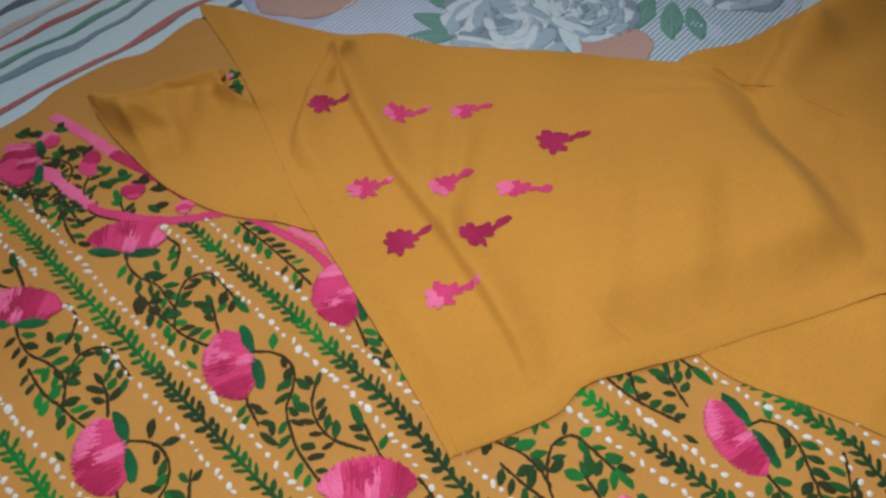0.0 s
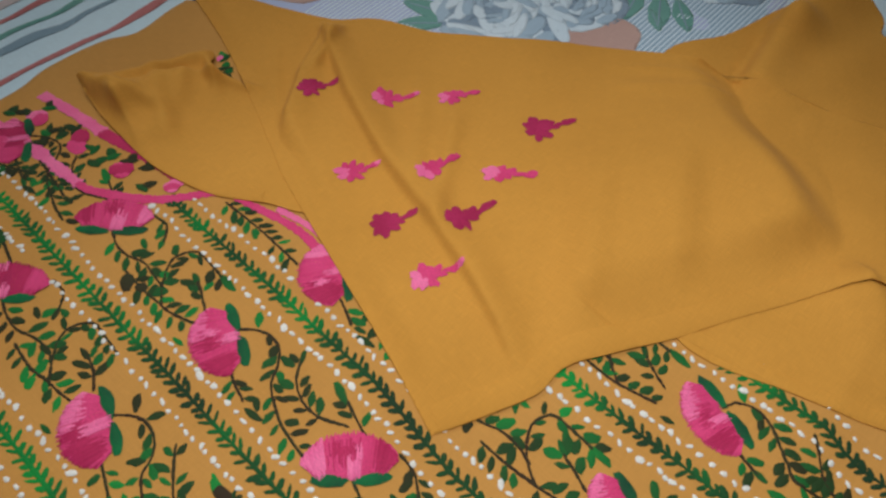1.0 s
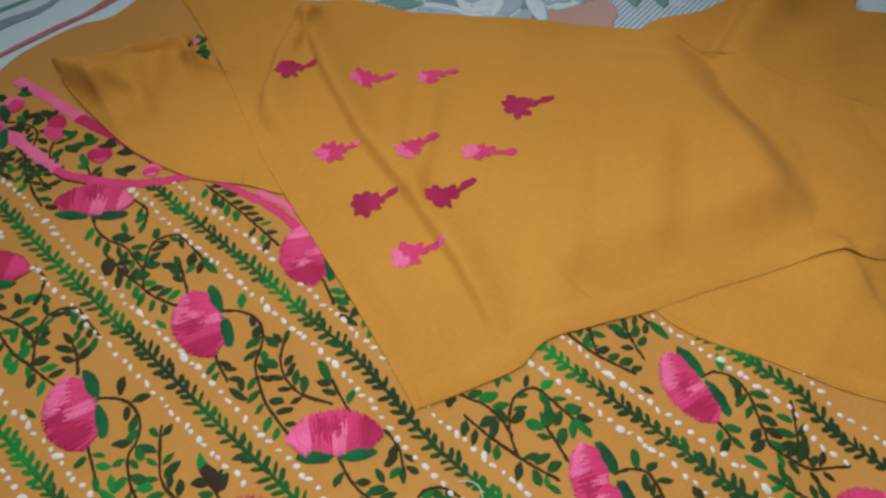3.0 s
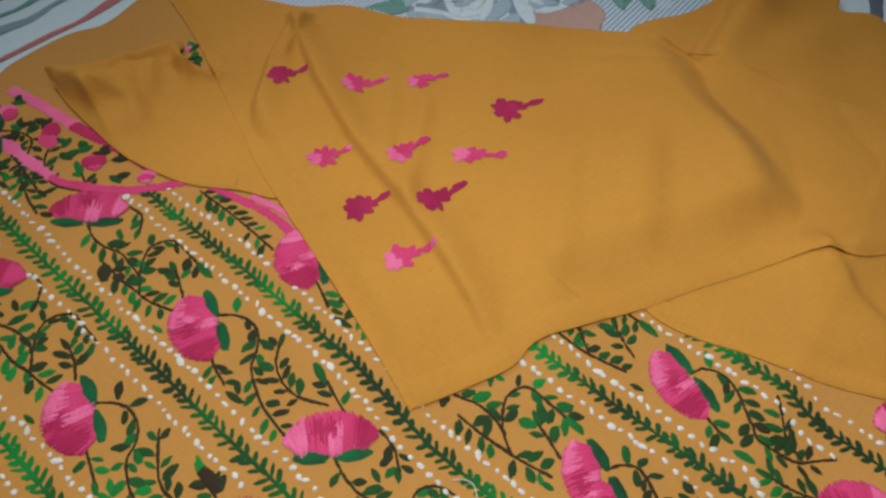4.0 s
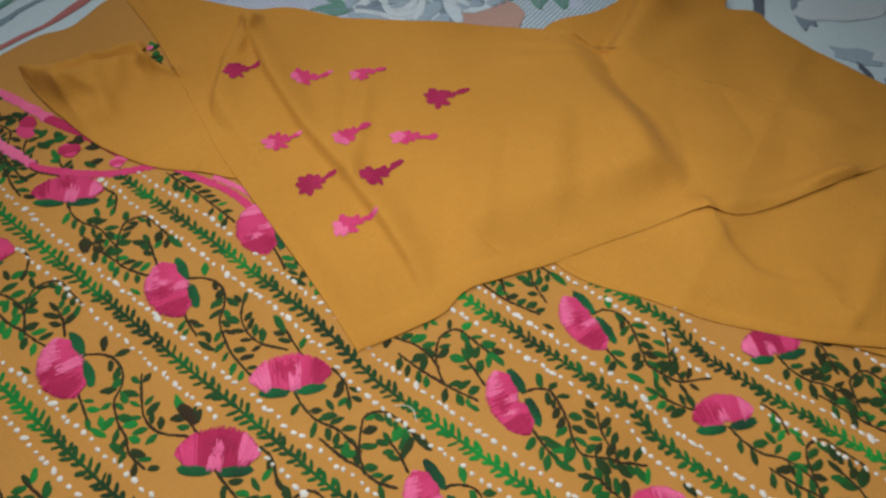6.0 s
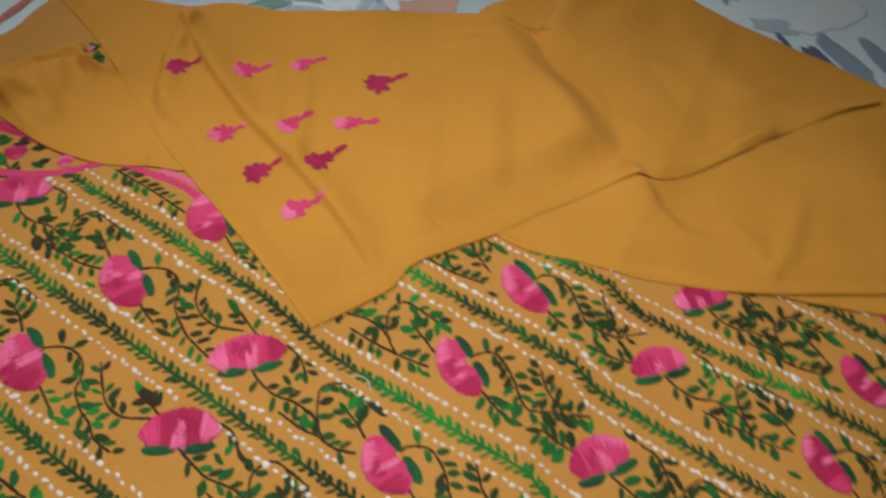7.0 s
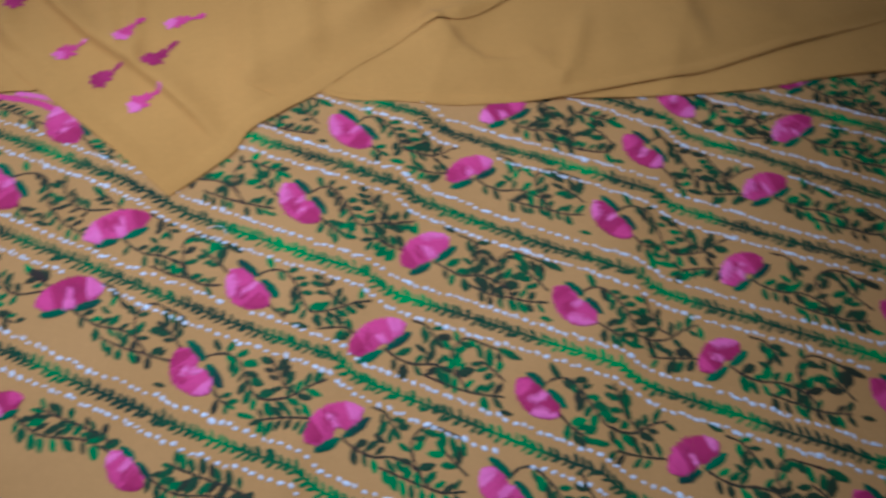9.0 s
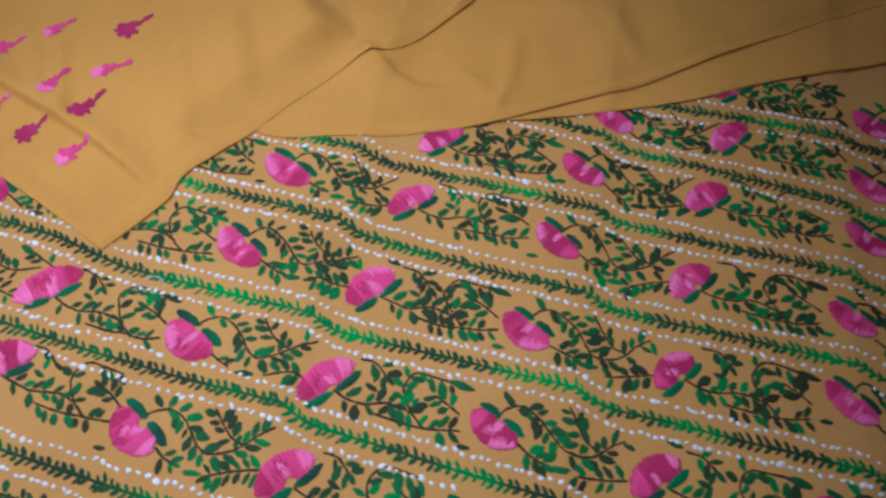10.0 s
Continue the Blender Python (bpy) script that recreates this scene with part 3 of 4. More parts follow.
def cell_b(u, v):
    """From a flower that opens away from the border to the next one, with a curling tendril."""
    o = (u, v)
    sprig(mm(o, (9, -8), (20, -11), (33, -12), (46, -8), (58, -8), (69, -11)), 0.0082, 0.0086, bare=0.12, tip=False)
    sprig(mm(o, (44, -19), (62, -20), (76, -19), (89, -18), (103, -14)), 0.0076, 0.0080, bare=0.0, tip=False)
    sprig(mm(o, (78, -18), (68, -10), (58, 2), (57, 11), (63, 20), (76, 21), (91, 19)), 0.0084, 0.0080, bare=0.15, tip=False)
    leaf(u + 0.088, v + 0.020, -0.1, 0.017, 0.0058)
    sprig(mm(o, (100, -2), (90, 3), (80, 7)), 0.0062, 0.0088, bare=0.05)
    sprig(mm(o, (20, 21), (31, 20), (43, 10)), 0.0070, 0.0082, bare=0.1)
    leaf(u + 0.003, v + 0.026, -0.2, 0.011, 0.0045)
    leaf(u + 0.028, v + 0.003, -0.3, 0.010, 0.0042)
    leaf(u - 0.005, v - 0.024, 0.2, 0.012, 0.0046)


# flowers stand about 12 cm apart in rows about 8 cm apart, worked by hand and so never quite even
BAND_V = {-2: -0.158, -1: -0.081, 0: 0.0, 1: 0.082, 2: 0.161, 3: 0.228, 4: 0.297}
SHIFT = {-2: (0.003, -0.002, -0.006, -0.005, -0.009, -0.012, -0.008, -0.005, 0.0),
         -1: (0.004, 0.001, 0.003, -0.004, -0.004, -0.010, -0.006, -0.005, 0.0),
         0: (0.0, 0.0, 0.016, 0.0, 0.0, -0.003, -0.001, -0.003, 0.003),
         1: (0.0, 0.0, 0.0, 0.0, 0.007, 0.001, 0.006, 0.0, 0.002),
         2: (0.0, 0.0, 0.0, 0.0, 0.0, 0.007, 0.013, 0.003, 0.014),
         3: (0.0, 0.0, 0.0, 0.0, 0.0, 0.0, 0.027, 0.016, 0.016),
         4: (0.0, 0.0, 0.0, 0.0, 0.0, 0.0, 0.0, 0.010, 0.018)}
DROP = {-2: (0, 9, -5, 11, -3, 2, 0, 0, 0), -1: (0, 8, 1, 2, -3, -1, -6, -2, 0), 0: (0, 0, -4, 0, 0, 1, -5, 0, 7), 1: (0, 0, 0, 0, 1, 6, -3, -2, -3),
        2: (0, 0, 0, 0, 0, -3, -3, 4, 4), 3: (0, 0, 0, 0, 0, 0, -1, 10, -6), 4: (0,) * 9}
flower_spots = []
spots = []
for j in BAND_V:
    for k, i in enumerate(range(-4, 5)):
        spots.append((i, i * STEP_U + SHIFT[j][k], BAND_V[j] + DROP[j][k] * 0.001))
for i, u, v in spots:
    if not covered(u, v):
        flower_spots.append((u, v, 0.027))
for k in range(9):
    flower_spots.append((-0.34 + 0.108 * k, -0.241, 0.02))


def on_flower(u, v):
    return any((u - a) ** 2 + (v - b) ** 2 < (r * 0.85) ** 2 for a, b, r in flower_spots)


for i, u, v in spots:
    kind = "a" if i % 2 == 0 else "b"
    if not covered(u, v):
        flower(u, v, kind)
    if not covered(u + 0.05, v):
        (cell_a if kind == "a" else cell_b)(u, v)

# half-row of smaller sprays that ends the embroidery along its border
for k in range(9):
    u, v = -0.34 + 0.108 * k, -0.241
    flower(u, v, "a" if k % 2 else "b", 0.75)
    sprig([(u + 0.012, v + 0.002), (u + 0.04, v - 0.004), (u + 0.07, v + 0.004), (u + 0.095, v + 0.004)], 0.0075, 0.0095, bare=0.05)
    sprig([(u + 0.09, v + 0.010), (u + 0.07, v + 0.012), (u + 0.03, v + 0.012)], 0.007, 0.0085, bare=0.1)

# stripes: a feathered vine between two rows of white dots
dots, dot_parts = Patches(), []


def stripe(line, u0, u1):
    v0 = line[0][1]

    def centre(u):
        return float(np.interp(u, [q[0] for q in line], [q[1] for q in line]))

    p = Patches()
    u = u0
    while u < u1:
        v = centre(u)
        if not covered(u, v):
            x, y = on_panel(u, v)
            x2, y2 = on_panel(u + 0.005, v)
            ang = math.atan2(y2 - y, x2 - x)
            p.add(ring_ellipse((x, y), ang, 0.0046, 0.0015 * rng.uniform(0.75, 1.3), 7, rng, 0.16), (x, y), panel_z, 0.0003, 0.0004)
            for side in (1, -1):
                a = ang + math.pi - side * rng.uniform(0.62, 1.05)
                ln = 0.0081 * rng.uniform(0.72, 1.22)
                c = (x + 0.5 * ln * math.cos(a), y + 0.5 * ln * math.sin(a))
                p.add(ring_ellipse(c, a, ln / 2, 0.00165 * rng.uniform(0.7, 1.35), 7, rng, 0.18), c, panel_z, 0.0002, 0.0004)
        u += 0.0060 * rng.uniform(0.85, 1.15)
    if p.verts:
        link("feathered_vine", p.mesh("feathered_vine", GREEN), panel, "variegated dark to bright green feather-stitched vine")
    for side in (1, -1):
        u = u0
        while u < u1:
            v = centre(u) + side * (0.0124 + 0.0008 * math.sin(u * 31 + v0 * 90))
            if not covered(u, v) and not on_flower(u, v):
                x, y = on_panel(u, v + rng.uniform(-0.0012, 0.0012))
                big = 1.35 if rng.random() < 0.08 else 1.0
                a, b = 0.00195 * big * rng.uniform(0.75, 1.4), 0.00155 * big * rng.uniform(0.75, 1.25)
                ring = ring_ellipse((x, y), rng.uniform(-0.9, 0.9), a, b, 6, rng, 0.22)
                if near(u, v) and len(dot_parts) < 300 and rng.random() < 0.45:
                    q = Patches()
                    q.add(ring, (x, y), panel_z, 0.0004, 0.0007)
                    dot_parts.append(q)
                else:
                    dots.add(ring, (x, y), panel_z, 0.0004, 0.0007)
            u += 0.0069 * (rng.uniform(0.75, 1.2) if rng.random() > 0.08 else 0.6)


for line in STRIPES:
    stripe(line, -0.53, 0.66)

# short sprigs along the neckline
sprig([(-0.445, -0.080), (-0.424, -0.083), (-0.402, -0.087)], 0.0070, 0.0085, bare=0.0)
sprig([(-0.318, -0.012), (-0.283, -0.012), (-0.246, -0.014)], 0.0072, 0.0082, bare=0.0)
sprig([(-0.478, -0.108), (-0.455, -0.098), (-0.438, -0.090)], 0.0075, 0.0085, bare=0.0)

# a few leaves worked in dark brown
for u, v, turn, ln in ((-0.160, -0.139, -5, 0.019), (-0.312, -0.097, -35, 0.014), (-0.302, -0.093, -60, 0.008)):
    c = on_panel(u, v)
    stems.add(ring_ellipse(c, radians(turn), ln / 2, 0.0045, 14, rng, 0.14, 0.15), c, panel_z, 0.0004, 0.0006)

for p in leaf_parts:
    link("leaf", p.mesh("leaf", LEAF), panel)
tagged(link("leaf_stitching", leaves.mesh("leaf_stitching", LEAF), panel), kind="stuff")
tagged(link("stem_stitching", stems.mesh("stem_stitching", STEM), panel), kind="stuff")
for p in dot_parts:
    link("dot_stitch", p.mesh("dot_stitch", WHITE), panel)
tagged(link("dot_stitching", dots.mesh("dot_stitching", WHITE), panel), kind="stuff")


# neckline: two pink bands with small flowers between
def ribbon(points, width, mat, name, height=panel_z, parent=None, label=""):
    path = spline(points, False, 10)
    verts, faces = [], []
    for k, (p, d, s) in enumerate(along(path, 0.0015)):
        n = Vector((-d.y, d.x))
        w = width * (1 + 0.25 * noise.noise((p.x * 60, p.y * 60, 2.0)) + rng.uniform(-0.20, 0.20))
        for o, rise in ((-0.5, 0.0004), (-0.3, 0.0010), (0.3, 0.0010), (0.5, 0.0004)):
            q = p + n * (o * w)
            verts.append((q.x, q.y, height(q.x, q.y) + rise))
        if k:
            b = 4 * k
            faces += [(b + i - 4, b + i - 3, b + i + 1, b + i) for i in range(3)]
    faces = [f[::-1] for f in faces]
    return link(name, mesh_of(name, verts, faces, mat), parent, label)


ribbon([(-0.505, -0.083), (-0.465, -0.077), (-0.427, -0.075), (-0.405, -0.073)], 0.0090, PINK, "neck_band", parent=panel, label="pink satin-stitched neck band")
ribbon([(-0.407, -0.0735), (-0.391, -0.069), (-0.355, -0.044), (-0.332, -0.010)], 0.0075, ROSE, "neck_band", parent=panel, label="deep pink satin-stitched neck band")
ribbon([(-0.512, -0.042), (-0.480, -0.037), (-0.440, -0.033)], 0.0095, PINK, "neck_band", parent=panel, label="pink satin-stitched neck band")
ribbon([(-0.442, -0.0335), (-0.389, -0.025), (-0.355, -0.021)], 0.0085, MAGENTA, "neck_band", parent=panel, label="deep pink satin-stitched neck band")
ribbon([(-0.318, -0.006), (-0.282, 0.003), (-0.256, 0.005), (-0.215, -0.002)], 0.0060, ROSE, "neck_band", parent=panel, label="deep pink satin-stitched neck band")
ribbon([(-0.290, 0.008), (-0.262, 0.013), (-0.245, 0.012)], 0.0050, PINK, "neck_band", parent=panel, label="pink satin-stitched neck band")


def neck_flower(u, v, mats, size):
    thing = link("neck_flower", None, panel)
    for k, m in enumerate(mats):
        a = rng.uniform(0, 6.28)
        c = (u + 0.45 * size * math.cos(k * 2.4 + a), v + 0.45 * size * math.sin(k * 2.4 + a))
        p = Patches()
        p.add(ring_ellipse(c, a, size * 0.75, size * 0.55, 10, rng, 0.08), c, panel_z, 0.0005 + 0.0002 * k, 0.0008)
        link("petal", p.mesh("petal", m), thing)


for u, v, mats, size in ((-0.480, -0.085, (MAGENTA, ROSE), 0.017), (-0.488, -0.053, (PINK, ROSE), 0.011), (-0.446, -0.053, (ROSE, MAGENTA), 0.013),
                         (-0.393, -0.049, (MAGENTA, ROSE, MAGENTA), 0.012), (-0.361, -0.029, (PINK, PINK, ROSE), 0.008),
                         (-0.456, 0.086, (PINK,), 0.006)):
    neck_flower(u, v, mats, size)
# round leaves and short sprigs between and below the bands
neck_leaves = Patches()
for u, v, turn in ((-0.416, -0.055, 20), (-0.413, -0.042, 75), (-0.401, -0.037, 40), (-0.386, -0.031, 60), (-0.372, -0.045, 10), (-0.428, -0.047, 110), (-0.499, -0.060, 160),
                   (-0.493, -0.046, 60), (-0.469, -0.062, 10), (-0.459, -0.055, 70), (-0.457, -0.045, 120), (-0.508, -0.070, 30), (-0.462, -0.068, 150), (-0.455, -0.105, 140),
                   (-0.505, -0.098, 20), (-0.452, 0.086, 100), (-0.441, 0.078, 60), (-0.435, 0.073, 20)):
    for k in (0, 1):
        a = radians(turn + 75 * k + rng.uniform(-15, 15))
        c = (u + 0.0045 * k * math.cos(a), v + 0.0045 * k * math.sin(a))
        neck_leaves.add(ring_ellipse(c, a, 0.0062 * rng.uniform(0.8, 1.15), 0.0035 * rng.uniform(0.8, 1.1), 12, rng, 0.12, 0.12), c, panel_z, 0.0004, 0.0007)
tagged(link("neck_leaf_stitching", neck_leaves.mesh("neck_leaf_stitching", LEAF), panel), kind="stuff")


# sprigs on the sleeve
def sleeve_sprig(u, v, ang, body, light, size, slim):
    """A small flower of satin stitches: a cluster of petals, a narrow waist and one bud leaning away."""
    thing = link("flower_sprig", None, sleeve)
    ca, sa = math.cos(ang), math.sin(ang)
    blobs = []
    turn = rng.uniform(0, 1)
    for k in range(7):
        t = 2 * math.pi * (k + turn) / 7
        ln = rng.uniform(0.13, 0.24)
        shade = light if math.cos(t) < -0.3 else body
        blobs.append((-0.22 + 0.17 * math.cos(t), 0.17 * slim * math.sin(t), ln, rng.uniform(0.085, 0.130), t + rng.uniform(-0.4, 0.4), shade))
    blobs += [(-0.20, 0.0, 0.13, 0.12 * slim, 0.0, body), (-0.26, 0.02, 0.10, 0.05, 0.4, light), (0.08, 0.06 * slim, 0.15, 0.085, 0.5, body), (0.12, -0.07 * slim, 0.13, 0.07, -0.4, body),
              (0.28, -0.01, 0.14, 0.060, 0.0, body), (0.43, 0.00, 0.16, 0.095, 0.1, body), (0.54, 0.01, 0.12, 0.080, 0.15, light if rng.random() < 0.4 else body)]
    for x, y, a, b, r, m in blobs:
        x, y = x * size + rng.uniform(-0.03, 0.03) * size, y * size + rng.uniform(-0.03, 0.03) * size
        c = (u + x * ca - y * sa, v + x * sa + y * ca)
        p = Patches()
        p.add(ring_ellipse(c, ang + r, a * size, b * size, 14, rng, 0.17), c, sleeve_z, 0.0004 + rng.uniform(0, 0.0003), 0.0005)
        link("petal", p.mesh("petal", m), thing)


for u, v, body, light, turn, size, slim in ((-0.363, 0.110, DEEP, DEEP, 72, 0.030, 1.0), (-0.312, 0.143, ROSE, PINK, 55, 0.033, 0.9), (-0.278, 0.182, ROSE, PINK, 62, 0.030, 0.8),
                                            (-0.202, 0.199, DEEP, DEEP, 60, 0.036, 1.1), (-0.276, 0.071, ROSE, PINK, 67, 0.028, 1.2), (-0.234, 0.109, ROSE, PINK, 78, 0.032, 0.8),
                                            (-0.193, 0.140, ROSE, PINK, 42, 0.034, 0.6), (-0.223, 0.053, DEEP, DEEP, 67, 0.030, 1.2), (-0.187, 0.091, DEEP, DEEP, 75, 0.035, 0.8),
                                            (-0.171, 0.039, ROSE, PINK, 62, 0.031, 1.0)):
    sleeve_sprig(u, v, radians(turn), body, light, size, slim)


# turned-up hems, a second thickness of cloth along the edges
def hem(points, width, height, parent, side=1.0):
    path = along(spline(points, False, 10), 0.005)
    verts, faces = [], []
    for k, (p, d, s) in enumerate(path):
        n = Vector((-d.y, d.x)) * side
        for o, rise in ((0.0004, 0.0001), (0.0016, 0.0006), (width * 0.5, 0.0007), (width - 0.0015, 0.0006), (width, 0.0001)):
            q = p + n * o
            verts.append((q.x, q.y, height(q.x, q.y) + rise))
        if k:
            b = 5 * k
            faces += [(b + i - 5, b + i - 4, b + i + 1, b + i) if side < 0 else (b + i, b + i + 1, b + i - 4, b + i - 5) for i in range(4)]
    return link("hem", mesh_of("hem", verts, faces, OCHRE), parent, "turned-up ochre hem")


hem([(-0.100, -0.034), (-0.088, -0.010), (-0.073, 0.023), (-0.070, 0.053), (-0.032, 0.113), (0.026, 0.212)], 0.017, sleeve_z, sleeve)
hem([(-0.034, 0.1125), (0.04, 0.1275), (0.10, 0.1525), (0.171, 0.1875), (0.284, 0.2655), (0.365, 0.3375)], 0.010, plain_z, lower_cloth)
hem([(-0.494, -0.016), (-0.446, -0.0245), (-0.389, -0.0275), (-0.358, -0.0235), (-0.329, -0.0135), (-0.300, 0.0055)], 0.010, flap_z, flap)


# ---- print on the bedsheet ----
def print_mat(name, low, high):
    return cotton(name, low, high, 0.1)


P_RED = print_mat("print_coral", (0.44, 0.14, 0.14), (0.52, 0.20, 0.19))
P_PALE = print_mat("print_pale_coral", (0.56, 0.47, 0.47), (0.60, 0.52, 0.52))
P_GREEN = print_mat("print_green", (0.12, 0.31, 0.27), (0.19, 0.38, 0.33))
P_BLUE = print_mat("print_grey_blue", (0.20, 0.30, 0.38), (0.29, 0.40, 0.48))
P_NAVY = print_mat("print_slate", (0.09, 0.12, 0.17), (0.15, 0.18, 0.24))
P_PEACH = print_mat("print_peach", (0.50, 0.32, 0.28), (0.57, 0.38, 0.33))
P_LAV = print_mat("print_lavender", (0.44, 0.51, 0.75), (0.50, 0.56, 0.78))
P_STEEL = print_mat("print_steel", (0.29, 0.42, 0.55), (0.34, 0.47, 0.60))
P_WHITE = print_mat("print_white", (0.62, 0.74, 0.84), (0.70, 0.80, 0.88))
P_MIST = print_mat("print_mist", (0.36, 0.48, 0.60), (0.43, 0.55, 0.66))
P_SHADE = print_mat("print_shade", (0.22, 0.30, 0.40), (0.30, 0.39, 0.49))


def printed(name, ring, layer, mat, label=""):
    """A flat printed shape lying on the sheet, finely meshed so that it follows the cloth."""
    xs = [p[0] for p in ring]
    return link(name, cloth_mesh(name, ring, lambda u, v: sheet_z(u, v) + 0.0004 + 0.00012 * layer, max(0.005, (max(xs) - min(xs)) / 16), mat, 0.0001), sheet, label)


def blob(c, a, b, ang, n=20, jag=0.08, seed=0):
    r = random.Random(seed)
    return [tuple(p) for p in spline(ring_ellipse(c, ang, a, b, n, r, jag), True, 2)]


def wavy(u0, width, mat, seed, v0=-0.62, v1=0.20, label=""):
    left, right, v = [], [], v0
    while v < v1:
        c = u0 + 0.010 * noise.noise((v * 9, u0 * 6, 1.0)) + 0.006 * noise.noise((v * 26, seed, 3.0))
        w = width * (0.65 + 1.3 * abs(noise.noise((v * 14, seed, 7.0))))
        left.append((c - w / 2, v))
        right.append((c + w / 2, v))
        v += 0.011
    printed("printed_wavy_stripe", left + right[::-1], 0, mat, label)


for k, (u0, w, m) in enumerate(((-0.532, 0.009, P_NAVY), (-0.553, 0.008, P_RED), (-0.588, 0.008, P_BLUE), (-0.606, 0.007, P_GREEN), (-0.626, 0.007, P_RED),
                                (-0.647, 0.008, P_PALE), (-0.675, 0.010, P_NAVY), (-0.705, 0.008, P_RED), (-0.74, 0.009, P_BLUE))):
    wavy(u0, w, m, 3.7 * k)

printed("printed_field", [(-0.56, 0.165), (-0.45, 0.13), (-0.30, 0.16), (-0.12, 0.34), (-0.14, 0.46), (-0.20, 0.72), (-0.60, 0.60)], 0, P_LAV, "lavender printed field")
printed("printed_field", [(-0.27, 0.30), (-0.17, 0.30), (-0.12, 0.34), (-0.14, 0.46), (-0.17, 0.56), (-0.25, 0.56), (-0.29, 0.44)], 0.6, P_STEEL, "steel blue printed field")
printed("printed_patch", blob((-0.505, 0.215), 0.058, 0.048, 0.9, 16, 0.10, 3), 1, P_PEACH, "peach printed patch")
hatch_v, hatch_f = [], []
u = -0.46
while u < -0.13:
    a, b = 0.13 + 0.2 * smooth(-0.35, -0.15, u), 0.56
    n = 12
    base = len(hatch_v)
    for i in range(n + 1):
        v = a + (b - a) * i / n
        for o in (-0.0008, 0.0008):
            hatch_v.append((u + o - 0.05 * (v - 0.3) * smooth(-0.3, -0.5, u), v, sheet_z(u, v) + 0.0006))
    hatch_f += [(base + 2 * i, base + 2 * i + 1, base + 2 * i + 3, base + 2 * i + 2) for i in range(n)]
    u += 0.0040
tagged(link("printed_hatching", mesh_of("printed_hatching", hatch_v, hatch_f, P_WHITE), sheet, "fine pale printed hatching"), kind="stuff")
printed("printed_patch", blob((-0.246, 0.335), 0.038, 0.028, 0.9, 14, 0.10, 5), 3, P_PEACH, "peach printed patch")


def printed_rose(u, v, r, seed):
    """A printed rose: overlapping pale petals, each with a thin grey shaded edge, round a grey heart."""
    rr = random.Random(seed)
    printed("printed_rose", blob((u, v), r, r * 0.92, 0.3, 18, 0.14, seed), 3, P_SHADE, "white and grey printed rose")
    layer = 4.0
    for ring_r, n, size in ((0.78, 12, 0.34), (0.58, 11, 0.30), (0.40, 9, 0.25), (0.24, 7, 0.20), (0.12, 4, 0.15)):
        for k in range(n):
            a = 2 * math.pi * (k + rr.uniform(-0.45, 0.45)) / n + layer
            rad = ring_r * rr.uniform(0.82, 1.18) * r
            c = Vector((u + rad * math.cos(a), v + rad * math.sin(a)))
            b = a + rr.uniform(-0.6, 0.6)
            out = Vector((math.cos(b), math.sin(b)))
            la, lb = size * r * rr.uniform(0.75, 1.3), size * r * rr.uniform(0.34, 0.58)
            printed("printed_petal", blob(c - out * 0.06 * r, la, lb, b + math.pi / 2, 12, 0.10, seed + k), layer, P_SHADE if rr.random() < 0.5 else P_WHITE)
            printed("printed_petal", blob(c + out * 0.03 * r, la * 0.93, lb * 0.80, b + math.pi / 2, 12, 0.10, seed + k), layer + 0.5, P_WHITE if rr.random() < 0.45 else P_MIST)
            layer += 0.03
        layer += 1
    printed("printed_petal", blob((u, v), 0.12 * r, 0.09 * r, 0.5, 10, 0.1, seed), 9.5, P_SHADE)


def printed_leaf(u, v, ang, length, mat=None):
    c = (u + 0.5 * length * math.cos(ang), v + 0.5 * length * math.sin(ang))
    ring = ring_ellipse(c, ang, length / 2, length * 0.22, 16, None, 0, 0.35)
    printed("printed_leaf", ring, 2.5, mat or P_GREEN)
    rib = ring_ellipse(c, ang, length * 0.46, length * 0.018, 10)
    printed("leaf_vein", rib, 3.0, P_SHADE)


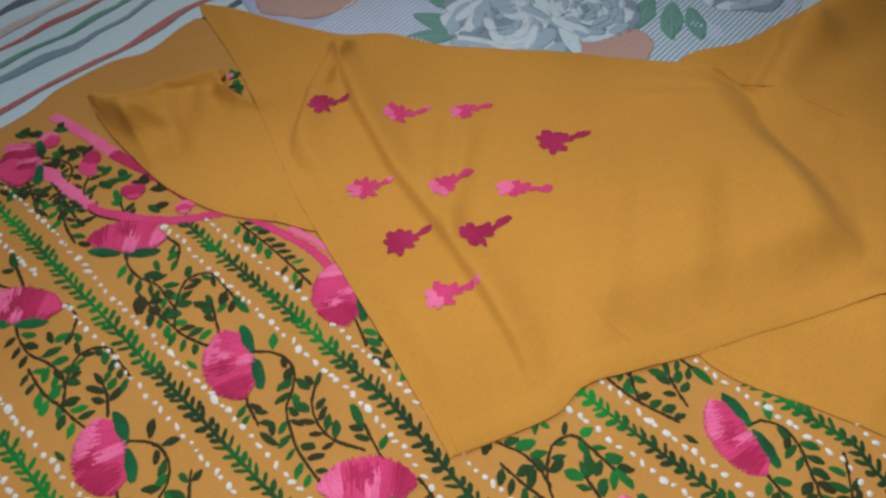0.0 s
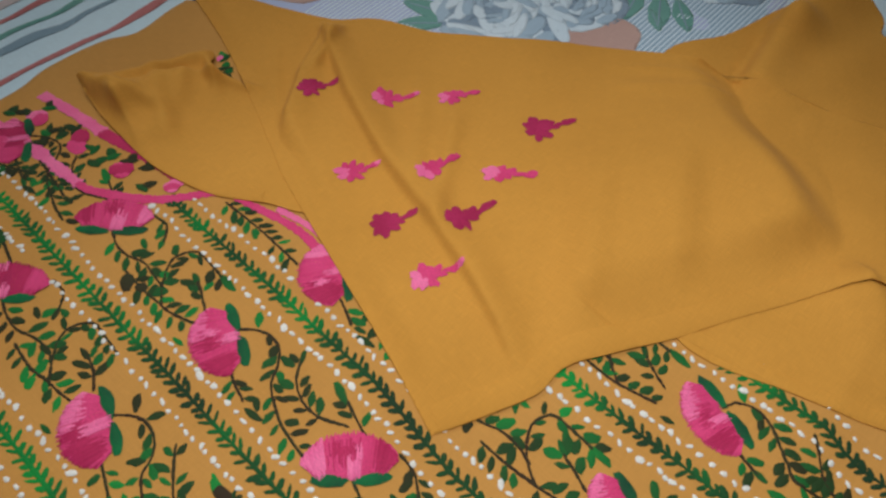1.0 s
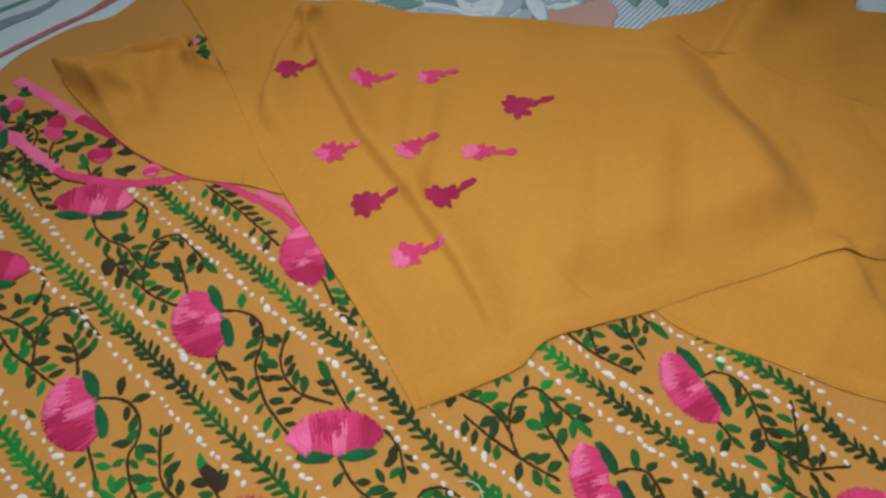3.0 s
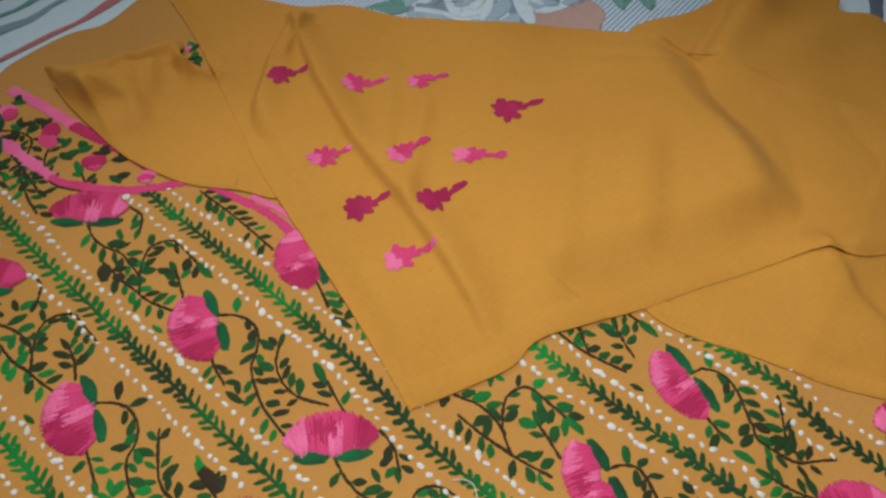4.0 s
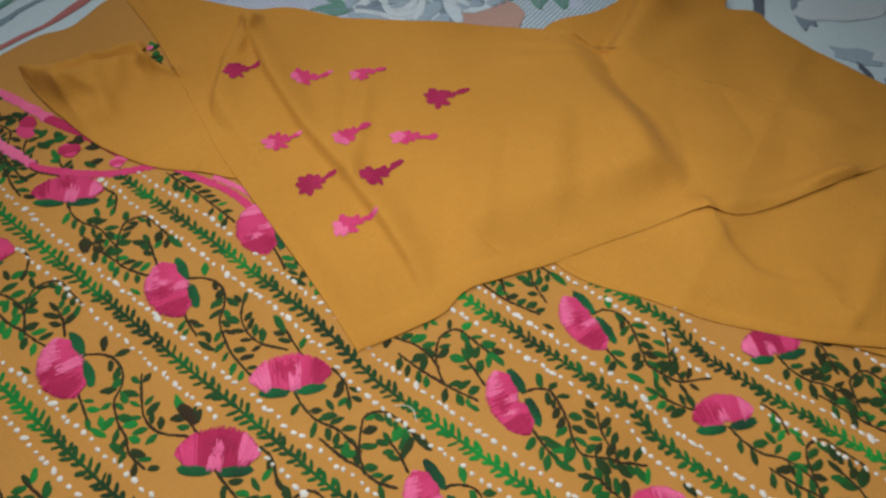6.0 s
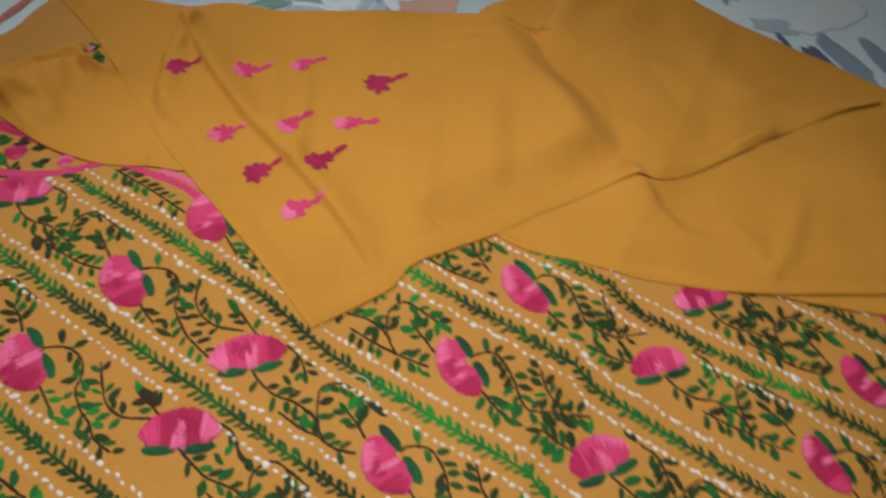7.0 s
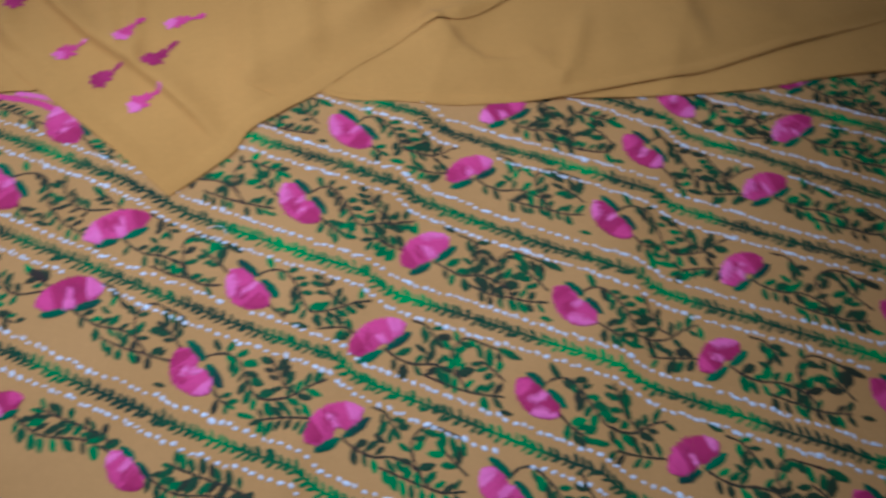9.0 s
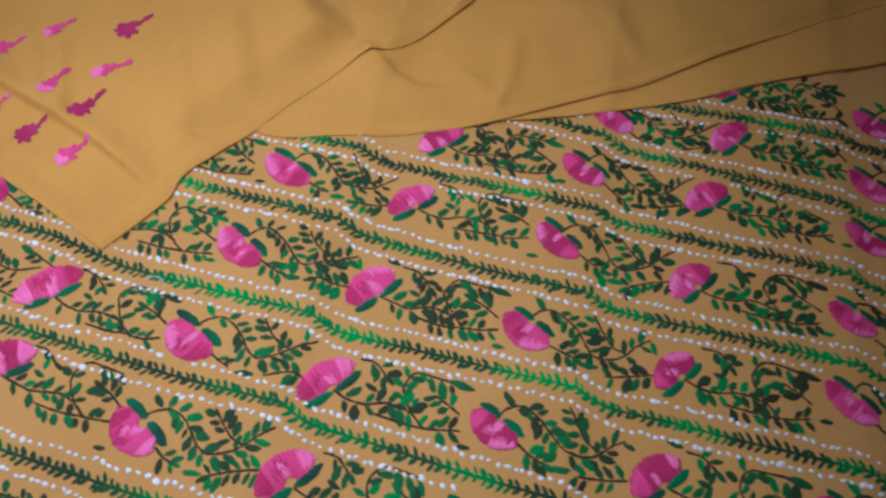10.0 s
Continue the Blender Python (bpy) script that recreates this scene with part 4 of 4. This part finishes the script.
printed_rose(-0.334, 0.300, 0.060, 11)
printed_rose(-0.294, 0.362, 0.045, 23)
printed_rose(-0.215, 0.490, 0.045, 37)
for u, v, a, ln in ((-0.352, 0.268, 200, 0.055), (-0.372, 0.285, 185, 0.050), (-0.330, 0.262, 250, 0.045), (-0.355, 0.255, 225, 0.045), (-0.365, 0.33, 130, 0.04),
                    (-0.258, 0.418, 285, 0.05), (-0.240, 0.425, 300, 0.05), (-0.225, 0.43, 315, 0.045), (-0.270, 0.40, 255, 0.035), (-0.235, 0.40, 320, 0.03)):
    printed_leaf(u, v, radians(a), ln)
for u, v, a, b, ang, m, k in ((0.0, 0.575, 0.035, 0.012, 2.2, P_SHADE, 1), (0.03, 0.60, 0.05, 0.02, 0.8, P_WHITE, 2), (0.075, 0.545, 0.03, 0.012, 0.4, P_MIST, 3), (0.15, 0.54, 0.045, 0.016, 2.6, P_SHADE, 4),
                              (0.12, 0.60, 0.05, 0.022, 1.0, P_WHITE, 5), (0.20, 0.55, 0.05, 0.014, 2.4, P_SHADE, 6), (0.24, 0.60, 0.06, 0.03, 0.6, P_WHITE, 7), (-0.04, 0.55, 0.03, 0.007, 2.0, P_NAVY, 8),
                              (0.09, 0.525, 0.018, 0.004, 2.5, P_NAVY, 9), (0.30, 0.53, 0.04, 0.012, 2.8, P_MIST, 10), (0.36, 0.56, 0.05, 0.02, 0.3, P_SHADE, 11), (-0.07, 0.60, 0.03, 0.02, 0.9, P_MIST, 12),
                              (0.150, 0.503, 0.050, 0.013, 2.5, P_NAVY, 13), (0.192, 0.492, 0.030, 0.008, 2.6, P_SHADE, 14)):
    printed("printed_brushstroke", blob((u, v), a, b, ang, 16, 0.22, k), 1 + 0.1 * k, m)


# a loose white thread left on the panel
def thread_thing(points, radius):
    curve = bpy.data.curves.new("loose_thread", "CURVE")
    curve.dimensions, curve.bevel_depth, curve.bevel_resolution = "3D", radius, 2
    line = curve.splines.new("POLY")
    path = spline(points, False, 8)
    line.points.add(len(path) - 1)
    for q, p in zip(line.points, path):
        q.co = (p.x, p.y, panel_z(p.x, p.y) + 0.0010, 1.0)
    curve.materials.append(WHITE)
    return tagged(new("loose_thread", curve), "fine loose white sewing thread curled on the embroidered panel", "thread")


thread_thing([(-0.058, -0.053), (-0.053, -0.048), (-0.047, -0.047), (-0.04, -0.052)], 0.00030)
